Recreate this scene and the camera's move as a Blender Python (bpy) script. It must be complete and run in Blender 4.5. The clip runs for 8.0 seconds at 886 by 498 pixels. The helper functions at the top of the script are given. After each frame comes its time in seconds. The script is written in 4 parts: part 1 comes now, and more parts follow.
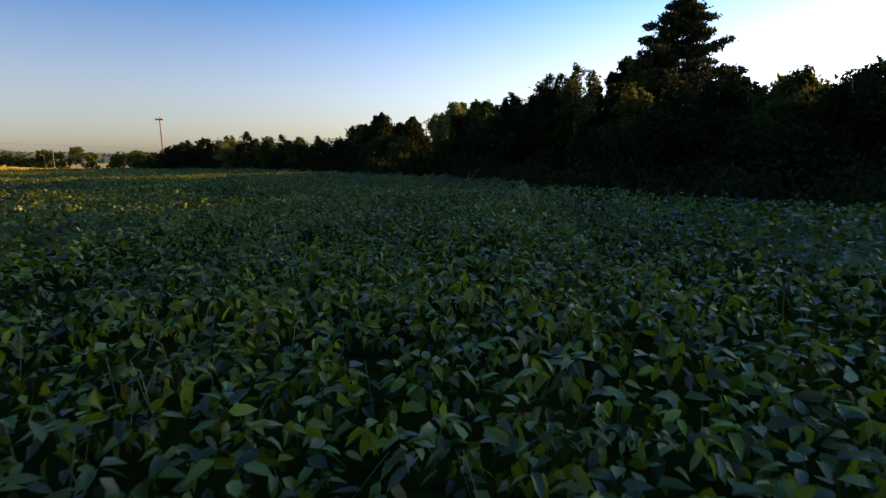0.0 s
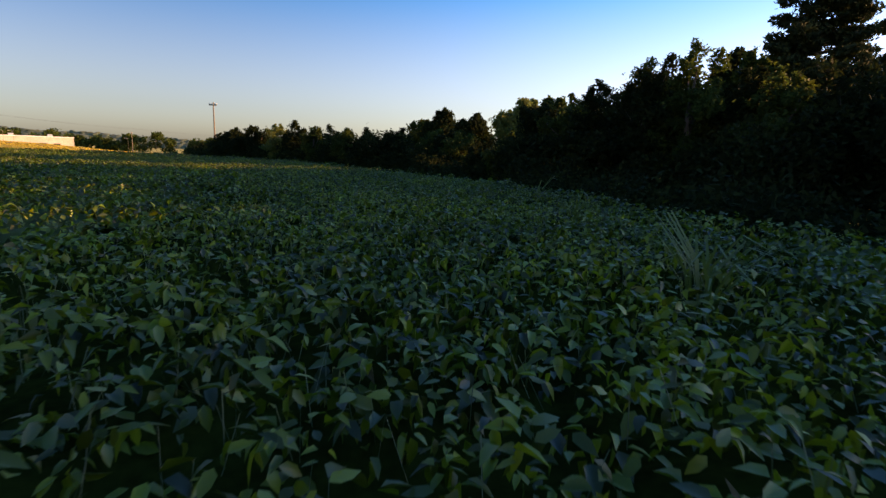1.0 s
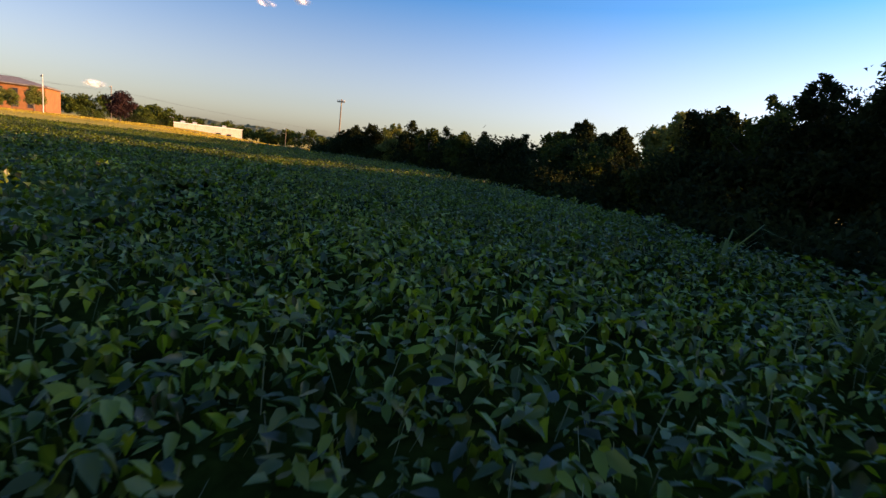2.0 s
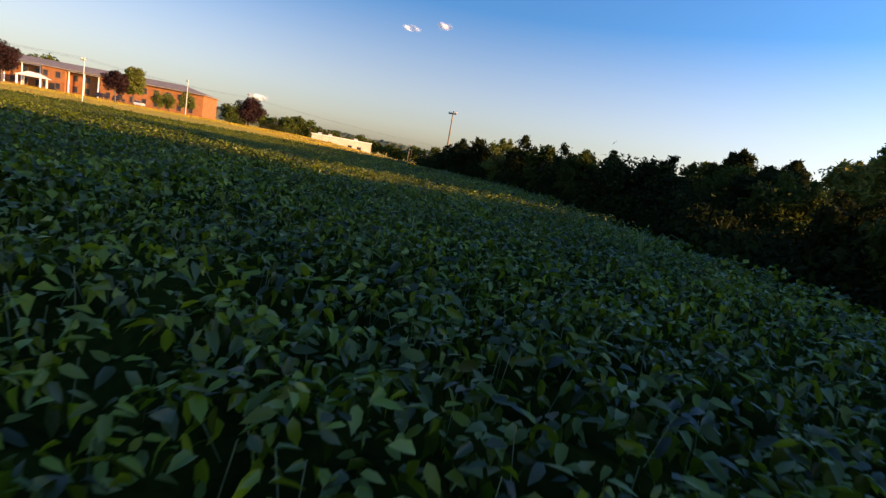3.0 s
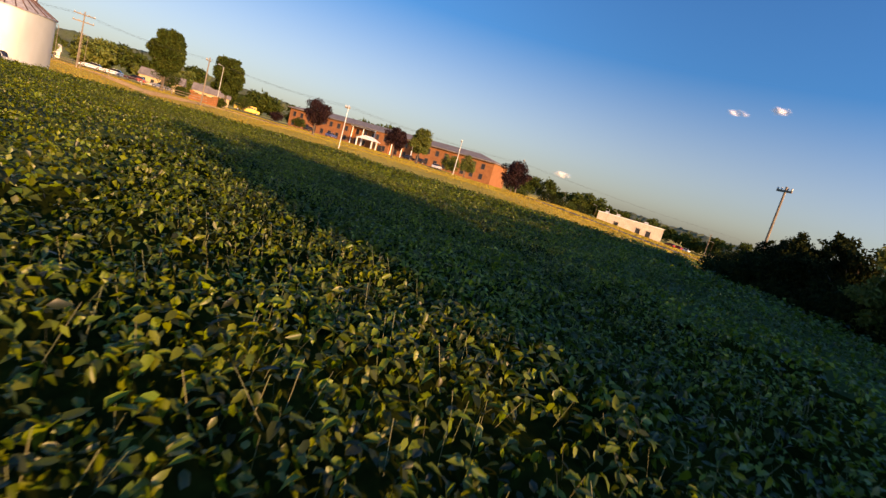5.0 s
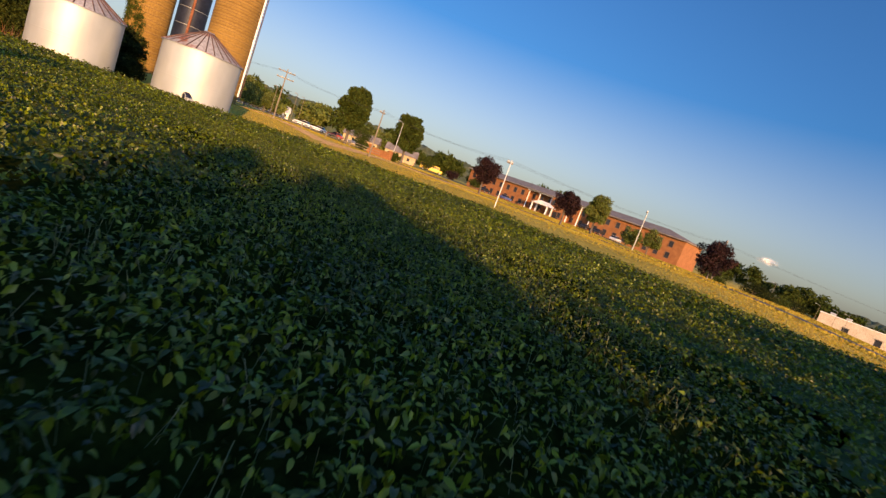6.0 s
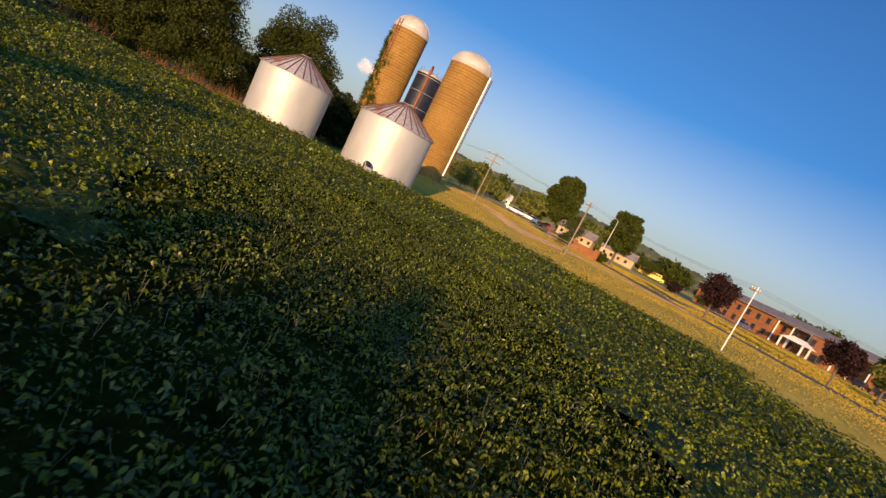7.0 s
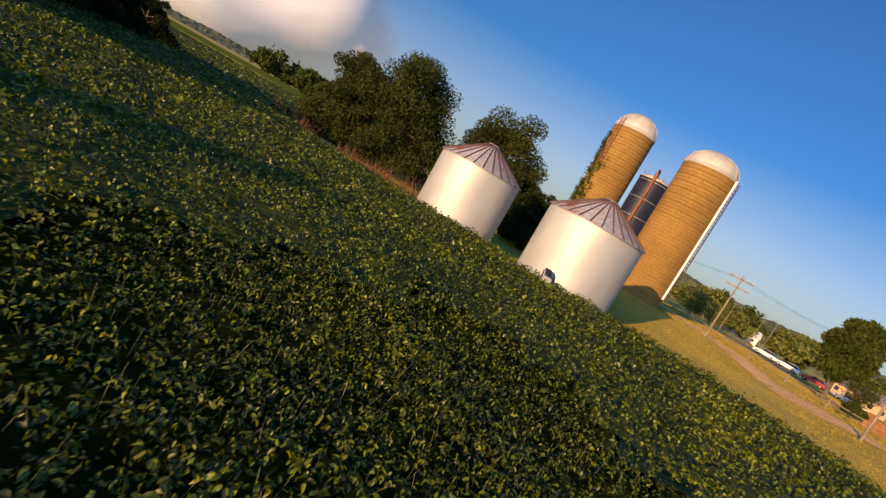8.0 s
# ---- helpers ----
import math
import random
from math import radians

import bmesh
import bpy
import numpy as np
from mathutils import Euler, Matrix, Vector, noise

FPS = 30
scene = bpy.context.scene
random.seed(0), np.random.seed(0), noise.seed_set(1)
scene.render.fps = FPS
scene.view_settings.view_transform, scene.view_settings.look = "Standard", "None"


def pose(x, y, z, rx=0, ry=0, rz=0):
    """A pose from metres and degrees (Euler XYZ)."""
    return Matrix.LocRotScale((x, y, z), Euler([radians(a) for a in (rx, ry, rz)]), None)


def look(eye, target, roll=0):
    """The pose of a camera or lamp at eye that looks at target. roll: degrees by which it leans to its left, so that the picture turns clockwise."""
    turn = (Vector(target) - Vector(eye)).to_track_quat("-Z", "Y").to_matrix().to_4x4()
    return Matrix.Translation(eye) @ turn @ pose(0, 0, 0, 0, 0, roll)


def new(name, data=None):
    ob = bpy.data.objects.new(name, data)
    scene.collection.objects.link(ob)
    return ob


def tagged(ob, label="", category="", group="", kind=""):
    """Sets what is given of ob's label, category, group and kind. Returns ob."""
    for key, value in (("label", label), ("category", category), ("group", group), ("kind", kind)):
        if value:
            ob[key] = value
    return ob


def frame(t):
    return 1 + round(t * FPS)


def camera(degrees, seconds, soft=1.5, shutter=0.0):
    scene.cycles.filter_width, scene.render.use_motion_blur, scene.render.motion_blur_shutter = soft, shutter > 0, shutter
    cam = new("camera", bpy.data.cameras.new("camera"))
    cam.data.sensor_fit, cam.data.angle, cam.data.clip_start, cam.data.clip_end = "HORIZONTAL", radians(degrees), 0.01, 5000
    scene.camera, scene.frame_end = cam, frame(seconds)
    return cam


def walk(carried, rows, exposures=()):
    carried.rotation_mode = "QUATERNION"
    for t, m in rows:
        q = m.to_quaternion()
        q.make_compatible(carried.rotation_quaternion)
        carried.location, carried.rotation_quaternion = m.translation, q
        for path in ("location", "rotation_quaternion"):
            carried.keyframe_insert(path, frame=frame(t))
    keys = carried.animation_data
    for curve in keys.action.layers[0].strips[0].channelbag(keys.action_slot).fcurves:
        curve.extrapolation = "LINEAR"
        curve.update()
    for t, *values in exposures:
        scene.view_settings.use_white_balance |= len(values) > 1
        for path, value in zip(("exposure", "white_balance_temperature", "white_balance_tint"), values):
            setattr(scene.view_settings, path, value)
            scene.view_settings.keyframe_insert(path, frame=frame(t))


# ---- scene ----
cam = camera(81.5, 8.0, soft=1.4, shutter=0.06)
PATH = [
    (0, (-53.699, -9.952, 2.069), (-46.163, -16.272, 0.261), -0.67),
    (0.5, (-51.523, -11.801, 2.024), (-43.891, -17.995, 0.184), -0.08),
    (1, (-49.126, -13.925, 1.987), (-40.911, -19.329, 0.166), 2.06),
    (1.5, (-46.761, -16.009, 1.980), (-37.926, -20.337, 0.185), 4.32),
    (3, (-37.200, -20.780, 1.871), (-27.397, -21.802, 0.179), 10.26),
    (3.5, (-33.348, -21.836, 1.907), (-23.480, -21.701, 0.294), 11.53),
    (4, (-29.028, -22.520, 1.953), (-19.269, -21.024, 0.361), 12.84),
    (5.5, (-16.207, -20.731, 2.292), (-8.161, -14.966, 0.870), 18.02),
    (6, (-12.048, -18.024, 2.364), (-5.210, -10.853, 1.013), 20.21),
    (6.5, (-8.221, -14.894, 2.944), (-2.989, -6.479, 1.596), 23.55),
    (7, (-4.669, -10.794, 3.545), (-1.592, -1.382, 2.150), 26.66),
    (7.5, (-2.320, -6.528, 3.663), (-1.603, 3.348, 2.268), 28.17),
    (8, (-1.231, -0.942, 3.752), (-2.792, 8.833, 2.332), 29.12),
]
walk(cam, [(t, look(eye, target, roll)) for t, eye, target, roll in PATH], exposures=[(0, 0.6, 10600, 50), (1.5, 0.68, 10800, 50), (3.0, 0.74, 11300, 49), (4.0, 0.6, 10900, 48), (5.5, 0.32, 9800, 46), (8, 0.04, 8900, 45)])

# ---- daylight: a low evening sun in the south-south-west ----
SUN_EL, SUN_AZ = 9.3, 204.0  # degrees above the horizon; clockwise from +y
sun_dir = Vector((math.sin(radians(SUN_AZ)) * math.cos(radians(SUN_EL)), math.cos(radians(SUN_AZ)) * math.cos(radians(SUN_EL)), math.sin(radians(SUN_EL))))
world = bpy.data.worlds.new("evening_sky")
scene.world = world
world.use_nodes = True
wn = world.node_tree.nodes
sky = wn.new("ShaderNodeTexSky")
sky.sky_type = "NISHITA"
sky.sun_disc = False
sky.sun_elevation = radians(SUN_EL)
sky.sun_rotation = radians(SUN_AZ)
sky.air_density, sky.dust_density, sky.ozone_density = 1.0, 0.9, 3.6
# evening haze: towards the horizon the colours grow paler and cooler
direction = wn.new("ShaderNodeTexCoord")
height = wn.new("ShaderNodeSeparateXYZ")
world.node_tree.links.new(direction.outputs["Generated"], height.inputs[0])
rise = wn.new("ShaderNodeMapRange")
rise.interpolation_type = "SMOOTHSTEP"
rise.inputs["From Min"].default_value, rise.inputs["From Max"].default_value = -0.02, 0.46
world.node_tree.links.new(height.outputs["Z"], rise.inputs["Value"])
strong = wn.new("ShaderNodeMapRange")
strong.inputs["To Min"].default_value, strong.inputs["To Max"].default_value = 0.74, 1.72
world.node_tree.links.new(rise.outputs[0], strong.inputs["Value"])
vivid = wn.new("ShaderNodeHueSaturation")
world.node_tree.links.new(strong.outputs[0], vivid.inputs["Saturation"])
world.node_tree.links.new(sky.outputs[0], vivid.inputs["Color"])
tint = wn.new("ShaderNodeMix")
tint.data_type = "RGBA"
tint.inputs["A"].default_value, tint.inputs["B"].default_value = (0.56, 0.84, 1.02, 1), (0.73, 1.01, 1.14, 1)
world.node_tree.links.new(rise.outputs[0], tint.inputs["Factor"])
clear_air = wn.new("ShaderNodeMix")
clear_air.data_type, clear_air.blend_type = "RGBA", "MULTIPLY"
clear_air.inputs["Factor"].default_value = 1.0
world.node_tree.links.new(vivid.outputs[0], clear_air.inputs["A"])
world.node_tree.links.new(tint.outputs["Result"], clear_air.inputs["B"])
# the wide bright haze on the sun's side of the sky
towards = wn.new("ShaderNodeVectorMath")
towards.operation = "DOT_PRODUCT"
world.node_tree.links.new(direction.outputs["Generated"], towards.inputs[0])
towards.inputs[1].default_value = sun_dir
aureole = wn.new("ShaderNodeMapRange")
aureole.interpolation_type = "SMOOTHSTEP"
for socket, value in (("From Min", -0.6), ("From Max", 0.8), ("To Min", 1.0), ("To Max", 2.1)):
    aureole.inputs[socket].default_value = value
world.node_tree.links.new(towards.outputs["Value"], aureole.inputs["Value"])
sunward = wn.new("ShaderNodeVectorMath")
sunward.operation = "SCALE"
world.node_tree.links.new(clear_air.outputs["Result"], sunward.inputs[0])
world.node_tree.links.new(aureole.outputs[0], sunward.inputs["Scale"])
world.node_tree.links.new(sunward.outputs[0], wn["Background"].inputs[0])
wn["Background"].inputs[1].default_value = 0.168
sun_data = bpy.data.lights.new("sun", "SUN")
sun_data.energy, sun_data.angle, sun_data.color = 6.0, radians(0.6), (1.0, 0.80, 0.43)
sun = new("sun", sun_data)
sun.matrix_world = look(sun_dir * 100, (0, 0, 0))


# ---- materials ----
def material(name, colour, second=None, scale=3.0, rough=0.7, bump=0.0, metal=0.0, fine=None, island=0.0, stretch=(1, 1, 1), spec=0.5, through_light=0.0, detail=6.0, mixing=(0.35, 0.65), coat=0.0):
    m = bpy.data.materials.new(name)
    m.use_nodes = True
    n, link = m.node_tree.nodes, m.node_tree.links.new
    b = n["Principled BSDF"]
    b.inputs["Roughness"].default_value, b.inputs["Metallic"].default_value = rough, metal
    b.inputs["Specular IOR Level"].default_value = spec
    b.inputs["Coat Weight"].default_value, b.inputs["Coat Roughness"].default_value = coat, 0.32
    co = n.new("ShaderNodeTexCoord")
    mp = n.new("ShaderNodeMapping")
    mp.inputs["Scale"].default_value = stretch
    link(co.outputs["Object"], mp.inputs[0])
    noise_a = n.new("ShaderNodeTexNoise")
    noise_a.inputs["Scale"].default_value, noise_a.inputs["Detail"].default_value = scale, detail
    link(mp.outputs[0], noise_a.inputs["Vector"])
    ramp = n.new("ShaderNodeValToRGB")
    ramp.color_ramp.elements[0].position, ramp.color_ramp.elements[1].position = mixing
    ramp.color_ramp.elements[0].color = (*colour, 1)
    ramp.color_ramp.elements[1].color = (*(second or colour), 1)
    link(noise_a.outputs["Fac"], ramp.inputs[0])
    out = ramp.outputs[0]
    if fine:
        noise_b = n.new("ShaderNodeTexNoise")
        noise_b.inputs["Scale"].default_value, noise_b.inputs["Detail"].default_value = fine, 3.0
        link(mp.outputs[0], noise_b.inputs["Vector"])
        rng = n.new("ShaderNodeMapRange")
        rng.inputs[1].default_value, rng.inputs[2].default_value, rng.inputs[3].default_value, rng.inputs[4].default_value = 0.3, 0.7, 0.72, 1.25
        link(noise_b.outputs["Fac"], rng.inputs[0])
        mul = n.new("ShaderNodeMix")
        mul.data_type, mul.blend_type = "RGBA", "MULTIPLY"
        mul.inputs["Factor"].default_value = 1.0
        link(out, mul.inputs["A"])
        link(rng.outputs[0], mul.inputs["B"])
        out = mul.outputs["Result"]
    if island:
        geo = n.new("ShaderNodeNewGeometry")
        hsv = n.new("ShaderNodeHueSaturation")
        rng = n.new("ShaderNodeMapRange")
        rng.inputs[3].default_value, rng.inputs[4].default_value = 1 - island, 1 + island
        link(geo.outputs["Random Per Island"], rng.inputs[0])
        link(rng.outputs[0], hsv.inputs["Value"])
        rng2 = n.new("ShaderNodeMapRange")
        rng2.inputs[3].default_value, rng2.inputs[4].default_value = 0.47, 0.515
        frac = n.new("ShaderNodeMath")
        frac.operation = "FRACT"
        mult = n.new("ShaderNodeMath")
        mult.operation = "MULTIPLY"
        mult.inputs[1].default_value = 37.0
        link(geo.outputs["Random Per Island"], mult.inputs[0])
        link(mult.outputs[0], frac.inputs[0])
        link(frac.outputs[0], rng2.inputs[0])
        link(rng2.outputs[0], hsv.inputs["Hue"])
        link(out, hsv.inputs["Color"])
        out = hsv.outputs[0]
    link(out, b.inputs["Base Color"])
    if bump:
        bp = n.new("ShaderNodeBump")
        bp.inputs["Strength"].default_value, bp.inputs["Distance"].default_value = bump, 0.02
        link((noise_b if fine else noise_a).outputs["Fac"], bp.inputs["Height"])
        link(bp.outputs[0], b.inputs["Normal"])
    if through_light:
        tr = n.new("ShaderNodeBsdfTranslucent")
        link(out, tr.inputs["Color"])
        mix = n.new("ShaderNodeMixShader")
        mix.inputs[0].default_value = through_light
        link(b.outputs[0], mix.inputs[1])
        link(tr.outputs[0], mix.inputs[2])
        link(mix.outputs[0], n["Material Output"].inputs["Surface"])
    return m


SOY = material("soybean_leaf", (0.056, 0.090, 0.004), (0.124, 0.166, 0.006), 0.35, 0.43, island=0.8, spec=0.58, through_light=0.36)
SOY_FAR = material("distant_crop", (0.10, 0.14, 0.02), (0.15, 0.18, 0.03), 0.2, 1.0, 0.6, fine=3, spec=0.0)
# darkened green: the shade between the distant leaves is in this colour
SOY_TOP = material("soybean_far_gap_shade", (0.026, 0.042, 0.004), (0.060, 0.084, 0.006), 1.6, 0.8, 0.5, fine=9, spec=0.2, mixing=(0.3, 0.7))
# near black, so the sheet's colour supplies the shade in the leaf gaps
SOY_SHADE = material("soybean_gap_shade", (0.010, 0.015, 0.003), (0.022, 0.030, 0.005), 2.2, 1.0, 0.0, fine=14, spec=0.0)
STEM = material("soybean_stem", (0.10, 0.13, 0.05), (0.16, 0.15, 0.07), 5, 0.7)
SOIL = material("soil", (0.05, 0.035, 0.025), (0.09, 0.065, 0.045), 1.5, 0.95, 0.5, fine=20)
GRASS = material("dry_grass_ground", (0.36, 0.26, 0.016), (0.50, 0.34, 0.034), 0.25, 0.95, 0.6, fine=6)
BLADE = material("dry_grass_blade", (0.30, 0.235, 0.020), (0.45, 0.325, 0.04), 0.4, 0.8, island=0.16, through_light=0.3)
REDGRASS = material("rusty_brush", (0.12, 0.075, 0.025), (0.24, 0.10, 0.035), 0.6, 0.85, island=0.3, through_light=0.25)
# near-black leaf colour that holds the hedgerow's deep shade
LEAF_DARK = material("leaf_shade_dark", (0.013, 0.022, 0.006), (0.026, 0.037, 0.009), 0.5, 0.8, island=0.4, spec=0.08, through_light=0.3)
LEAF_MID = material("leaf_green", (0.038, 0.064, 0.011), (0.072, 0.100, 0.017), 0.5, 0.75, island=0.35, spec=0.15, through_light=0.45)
OAK_LEAF = material("oak_leaf", (0.022, 0.036, 0.006), (0.052, 0.068, 0.011), 0.5, 0.75, island=0.4, spec=0.15, through_light=0.28)
# light yellow-green; on hedgerow trees it stands for sun behind the leaves
LEAF_YELLOW = material("leaf_yellow_green", (0.10, 0.14, 0.025), (0.16, 0.18, 0.04), 0.5, 0.6, island=0.3, spec=0.3, through_light=0.4)
LEAF_RED = material("leaf_dark_purple", (0.022, 0.010, 0.010), (0.04, 0.018, 0.015), 0.6, 0.7, island=0.3, spec=0.15, through_light=0.2)
NEEDLE = material("pine_needle", (0.022, 0.036, 0.012), (0.04, 0.055, 0.018), 0.6, 0.8, island=0.3, spec=0.12, through_light=0.12)
BARK = material("bark", (0.08, 0.06, 0.045), (0.15, 0.12, 0.09), 3, 0.95, 0.8, stretch=(1, 1, 0.25), fine=12)
FAR_WOOD = material("far_forest", (0.06, 0.085, 0.028), (0.11, 0.125, 0.045), 0.03, 0.9, island=0.3, fine=0.3)
GALV = material("galvanised_steel", (0.40, 0.41, 0.375), (0.50, 0.51, 0.47), 0.6, 0.54, 0.0, metal=0.45, stretch=(1, 1, 0.4))
ROOF_TIN = material("rusty_tin_roof", (0.34, 0.32, 0.31), (0.30, 0.10, 0.05), 0.7, 0.5, 0.1, metal=0.45, fine=5, mixing=(0.55, 0.68))
RIB_TIN = material("dark_roof_rib", (0.07, 0.055, 0.05), (0.16, 0.07, 0.045), 1.5, 0.7, metal=0.3)
STAVE = material("concrete_stave", (0.215, 0.112, 0.022), (0.275, 0.15, 0.034), 0.25, 0.9, 0.15, fine=6.0)
HOOP = material("rusted_hoop", (0.075, 0.036, 0.014), (0.14, 0.07, 0.03), 2, 0.8, metal=0.2)
DOME = material("aluminium_dome", (0.44, 0.42, 0.33), (0.54, 0.51, 0.42), 0.7, 0.5, metal=0.25)
BLUE_STEEL = material("dark_blue_enamel", (0.008, 0.012, 0.026), (0.016, 0.022, 0.042), 1.0, 0.5, fine=3, spec=0.3)
RUST = material("rusty_steel", (0.22, 0.07, 0.035), (0.33, 0.12, 0.06), 1.5, 0.75, metal=0.3, fine=8)
WHITE_PAINT = material("white_paint", (0.72, 0.70, 0.66), (0.80, 0.78, 0.74), 1.0, 0.6)
BRICK = material("red_brick", (0.25, 0.09, 0.03), (0.33, 0.125, 0.045), 0.8, 0.9, 0.2, fine=9)
TRIM = material("brown_window_trim", (0.16, 0.08, 0.045), (0.22, 0.12, 0.07), 2, 0.8)
SHINGLE = material("grey_shingle", (0.17, 0.14, 0.12), (0.24, 0.20, 0.17), 0.8, 0.9, fine=6)
GLASS = material("window_glass", (0.02, 0.022, 0.028), (0.035, 0.038, 0.045), 0.5, 0.12)
PALE_WALL = material("pale_block_wall", (0.50, 0.40, 0.30), (0.60, 0.49, 0.38), 0.4, 0.9, fine=3)
ASPHALT = material("asphalt", (0.05, 0.05, 0.05), (0.085, 0.08, 0.075), 0.6, 0.9, fine=8)
GRAVEL = material("gravel_drive", (0.62, 0.36, 0.14), (0.74, 0.47, 0.21), 0.7, 1.0, 0.0, fine=9, spec=0.0)
POLE_WOOD = material("weathered_pole", (0.17, 0.135, 0.095), (0.26, 0.21, 0.15), 2, 0.9, fine=8, stretch=(1, 1, 0.15))
WIRE = material("wire", (0.03, 0.03, 0.03), None, 1, 0.6)


# ---- helpers for meshes ----
def raw_mesh(name, verts, faces, mats, smooth=False):
    """A mesh from arrays: faces is an (n, 3) or (n, 4) array of vertex numbers."""
    verts, faces = np.asarray(verts, np.float32), np.asarray(faces, np.int32)
    me = bpy.data.meshes.new(name)
    me.vertices.add(len(verts))
    me.vertices.foreach_set("co", verts.ravel())
    k = faces.shape[1]
    me.loops.add(faces.size)
    me.loops.foreach_set("vertex_index", faces.ravel())
    me.polygons.add(len(faces))
    me.polygons.foreach_set("loop_start", np.arange(0, faces.size, k, dtype=np.int32))
    me.polygons.foreach_set("loop_total", np.full(len(faces), k, np.int32))
    if smooth:
        me.polygons.foreach_set("use_smooth", np.ones(len(faces), bool))
    for m in mats if isinstance(mats, (list, tuple)) else [mats]:
        me.materials.append(m)
    me.update(calc_edges=True)
    return me


def put(name, me, parent=None, label="", at=None):
    ob = new(name, me)
    if parent:
        ob.parent = parent
    if at is not None:
        ob.matrix_basis = at
    return tagged(ob, label)


def part(name, bm, mat, parent, label="", smooth=False, at=None):
    me = bpy.data.meshes.new(name)
    if smooth:
        for f in bm.faces:
            f.smooth = True
    bm.to_mesh(me)
    bm.free()
    me.materials.append(mat)
    return put(name, me, parent, label, at)


def box(bm, size, at, turn=0.0, bevel=0.0, m=None):
    made = bmesh.ops.create_cube(bm, size=1.0)["verts"]
    bmesh.ops.scale(bm, vec=size, verts=made)
    if bevel:
        edges = {e for v in made for e in v.link_edges}
        made = [v for v in bmesh.ops.bevel(bm, geom=list(edges), offset=bevel, segments=1, affect="EDGES")["verts"]]
    bmesh.ops.transform(bm, matrix=m or pose(*at, 0, 0, turn), verts=made)
    return made


def tube_data(points, radii, sides=8):
    """A tapered tube along points, as arrays."""
    pts = np.asarray(points, float)
    tang = np.gradient(pts, axis=0)
    tang /= np.linalg.norm(tang, axis=1, keepdims=True) + 1e-9
    ref = np.where(np.abs(tang[:, 2:3]) < 0.9, np.array([[0, 0, 1.0]]), np.array([[1.0, 0, 0]]))
    u = np.cross(tang, ref)
    u /= np.linalg.norm(u, axis=1, keepdims=True) + 1e-9
    w = np.cross(tang, u)
    ang = np.linspace(0, 2 * np.pi, sides, endpoint=False)
    ring = u[:, None] * np.cos(ang)[None, :, None] + w[:, None] * np.sin(ang)[None, :, None]
    v = (pts[:, None] + ring * np.asarray(radii, float)[:, None, None]).reshape(-1, 3)
    i, j = np.meshgrid(np.arange(len(pts) - 1), np.arange(sides), indexing="ij")
    a, b = i * sides + j, i * sides + (j + 1) % sides
    f = np.stack([a, b, b + sides, a + sides], -1).reshape(-1, 4)
    return v, f


def join(pieces):
    vs, fs, base = [], [], 0
    for v, f in pieces:
        vs.append(v)
        fs.append(f + base)
        base += len(v)
    return np.concatenate(vs), np.concatenate(fs)


def revolve(profile, sides=48, start=0.0, sweep=2 * math.pi):
    """Side faces swept round z from rows of radius and height."""
    ang = start + np.linspace(0, sweep, sides, endpoint=False)
    pr = np.asarray(profile, float)
    v = np.stack([pr[:, None, 0] * np.cos(ang), pr[:, None, 0] * np.sin(ang), np.broadcast_to(pr[:, 1:2], (len(pr), sides))], -1).reshape(-1, 3)
    i, j = np.meshgrid(np.arange(len(pr) - 1), np.arange(sides), indexing="ij")
    a, b = i * sides + j, i * sides + (j + 1) % sides
    return v, np.stack([a, b, b + sides, a + sides], -1).reshape(-1, 4)


def smoothstep(a, b, x):
    t = np.clip((np.asarray(x, float) - a) / (b - a), 0, 1)
    return t * t * (3 - 2 * t)


def ground_z(x, y):
    """The land: level in the field, a low rise along the road and round the silos, falling gently away to the east."""
    road_side = smoothstep(15, 27, x) * smoothstep(-24, 2, y)
    yard = smoothstep(37, 55, y) * smoothstep(-14, 4, x)
    return 1.45 * np.maximum(road_side, yard) - 4.2 * smoothstep(62, 150, x) * (1 - smoothstep(25, 58, y))


def wave(x, y, s, seed=0.0):
    """A cheap smooth uneven field between about -1 and 1."""
    x, y = np.asarray(x) / s + seed, np.asarray(y) / s - seed * 1.7
    return (np.sin(x * 1.3 + 1.7 * np.sin(y * 0.9)) + np.sin(y * 1.7 + 1.3 * np.sin(x * 1.1 + 2)) + np.sin((x + y) * 2.3 + seed)) / 3


def inside(px, py, poly):
    ok = np.zeros(len(px), bool)
    for (x0, y0), (x1, y1) in zip(poly, poly[1:] + poly[:1]):
        cross = ((y0 > py) != (y1 > py)) & (px < (x1 - x0) * (py - y0) / ((y1 - y0) or 1e-9) + x0)
        ok ^= cross
    return ok


def to_line(px, py, line):
    best = np.full(len(px), 1e9)
    for (x0, y0), (x1, y1) in zip(line, line[1:]):
        dx, dy = x1 - x0, y1 - y0
        s = np.clip(((px - x0) * dx + (py - y0) * dy) / (dx * dx + dy * dy), 0, 1)
        best = np.minimum(best, np.hypot(px - x0 - s * dx, py - y0 - s * dy))
    return best


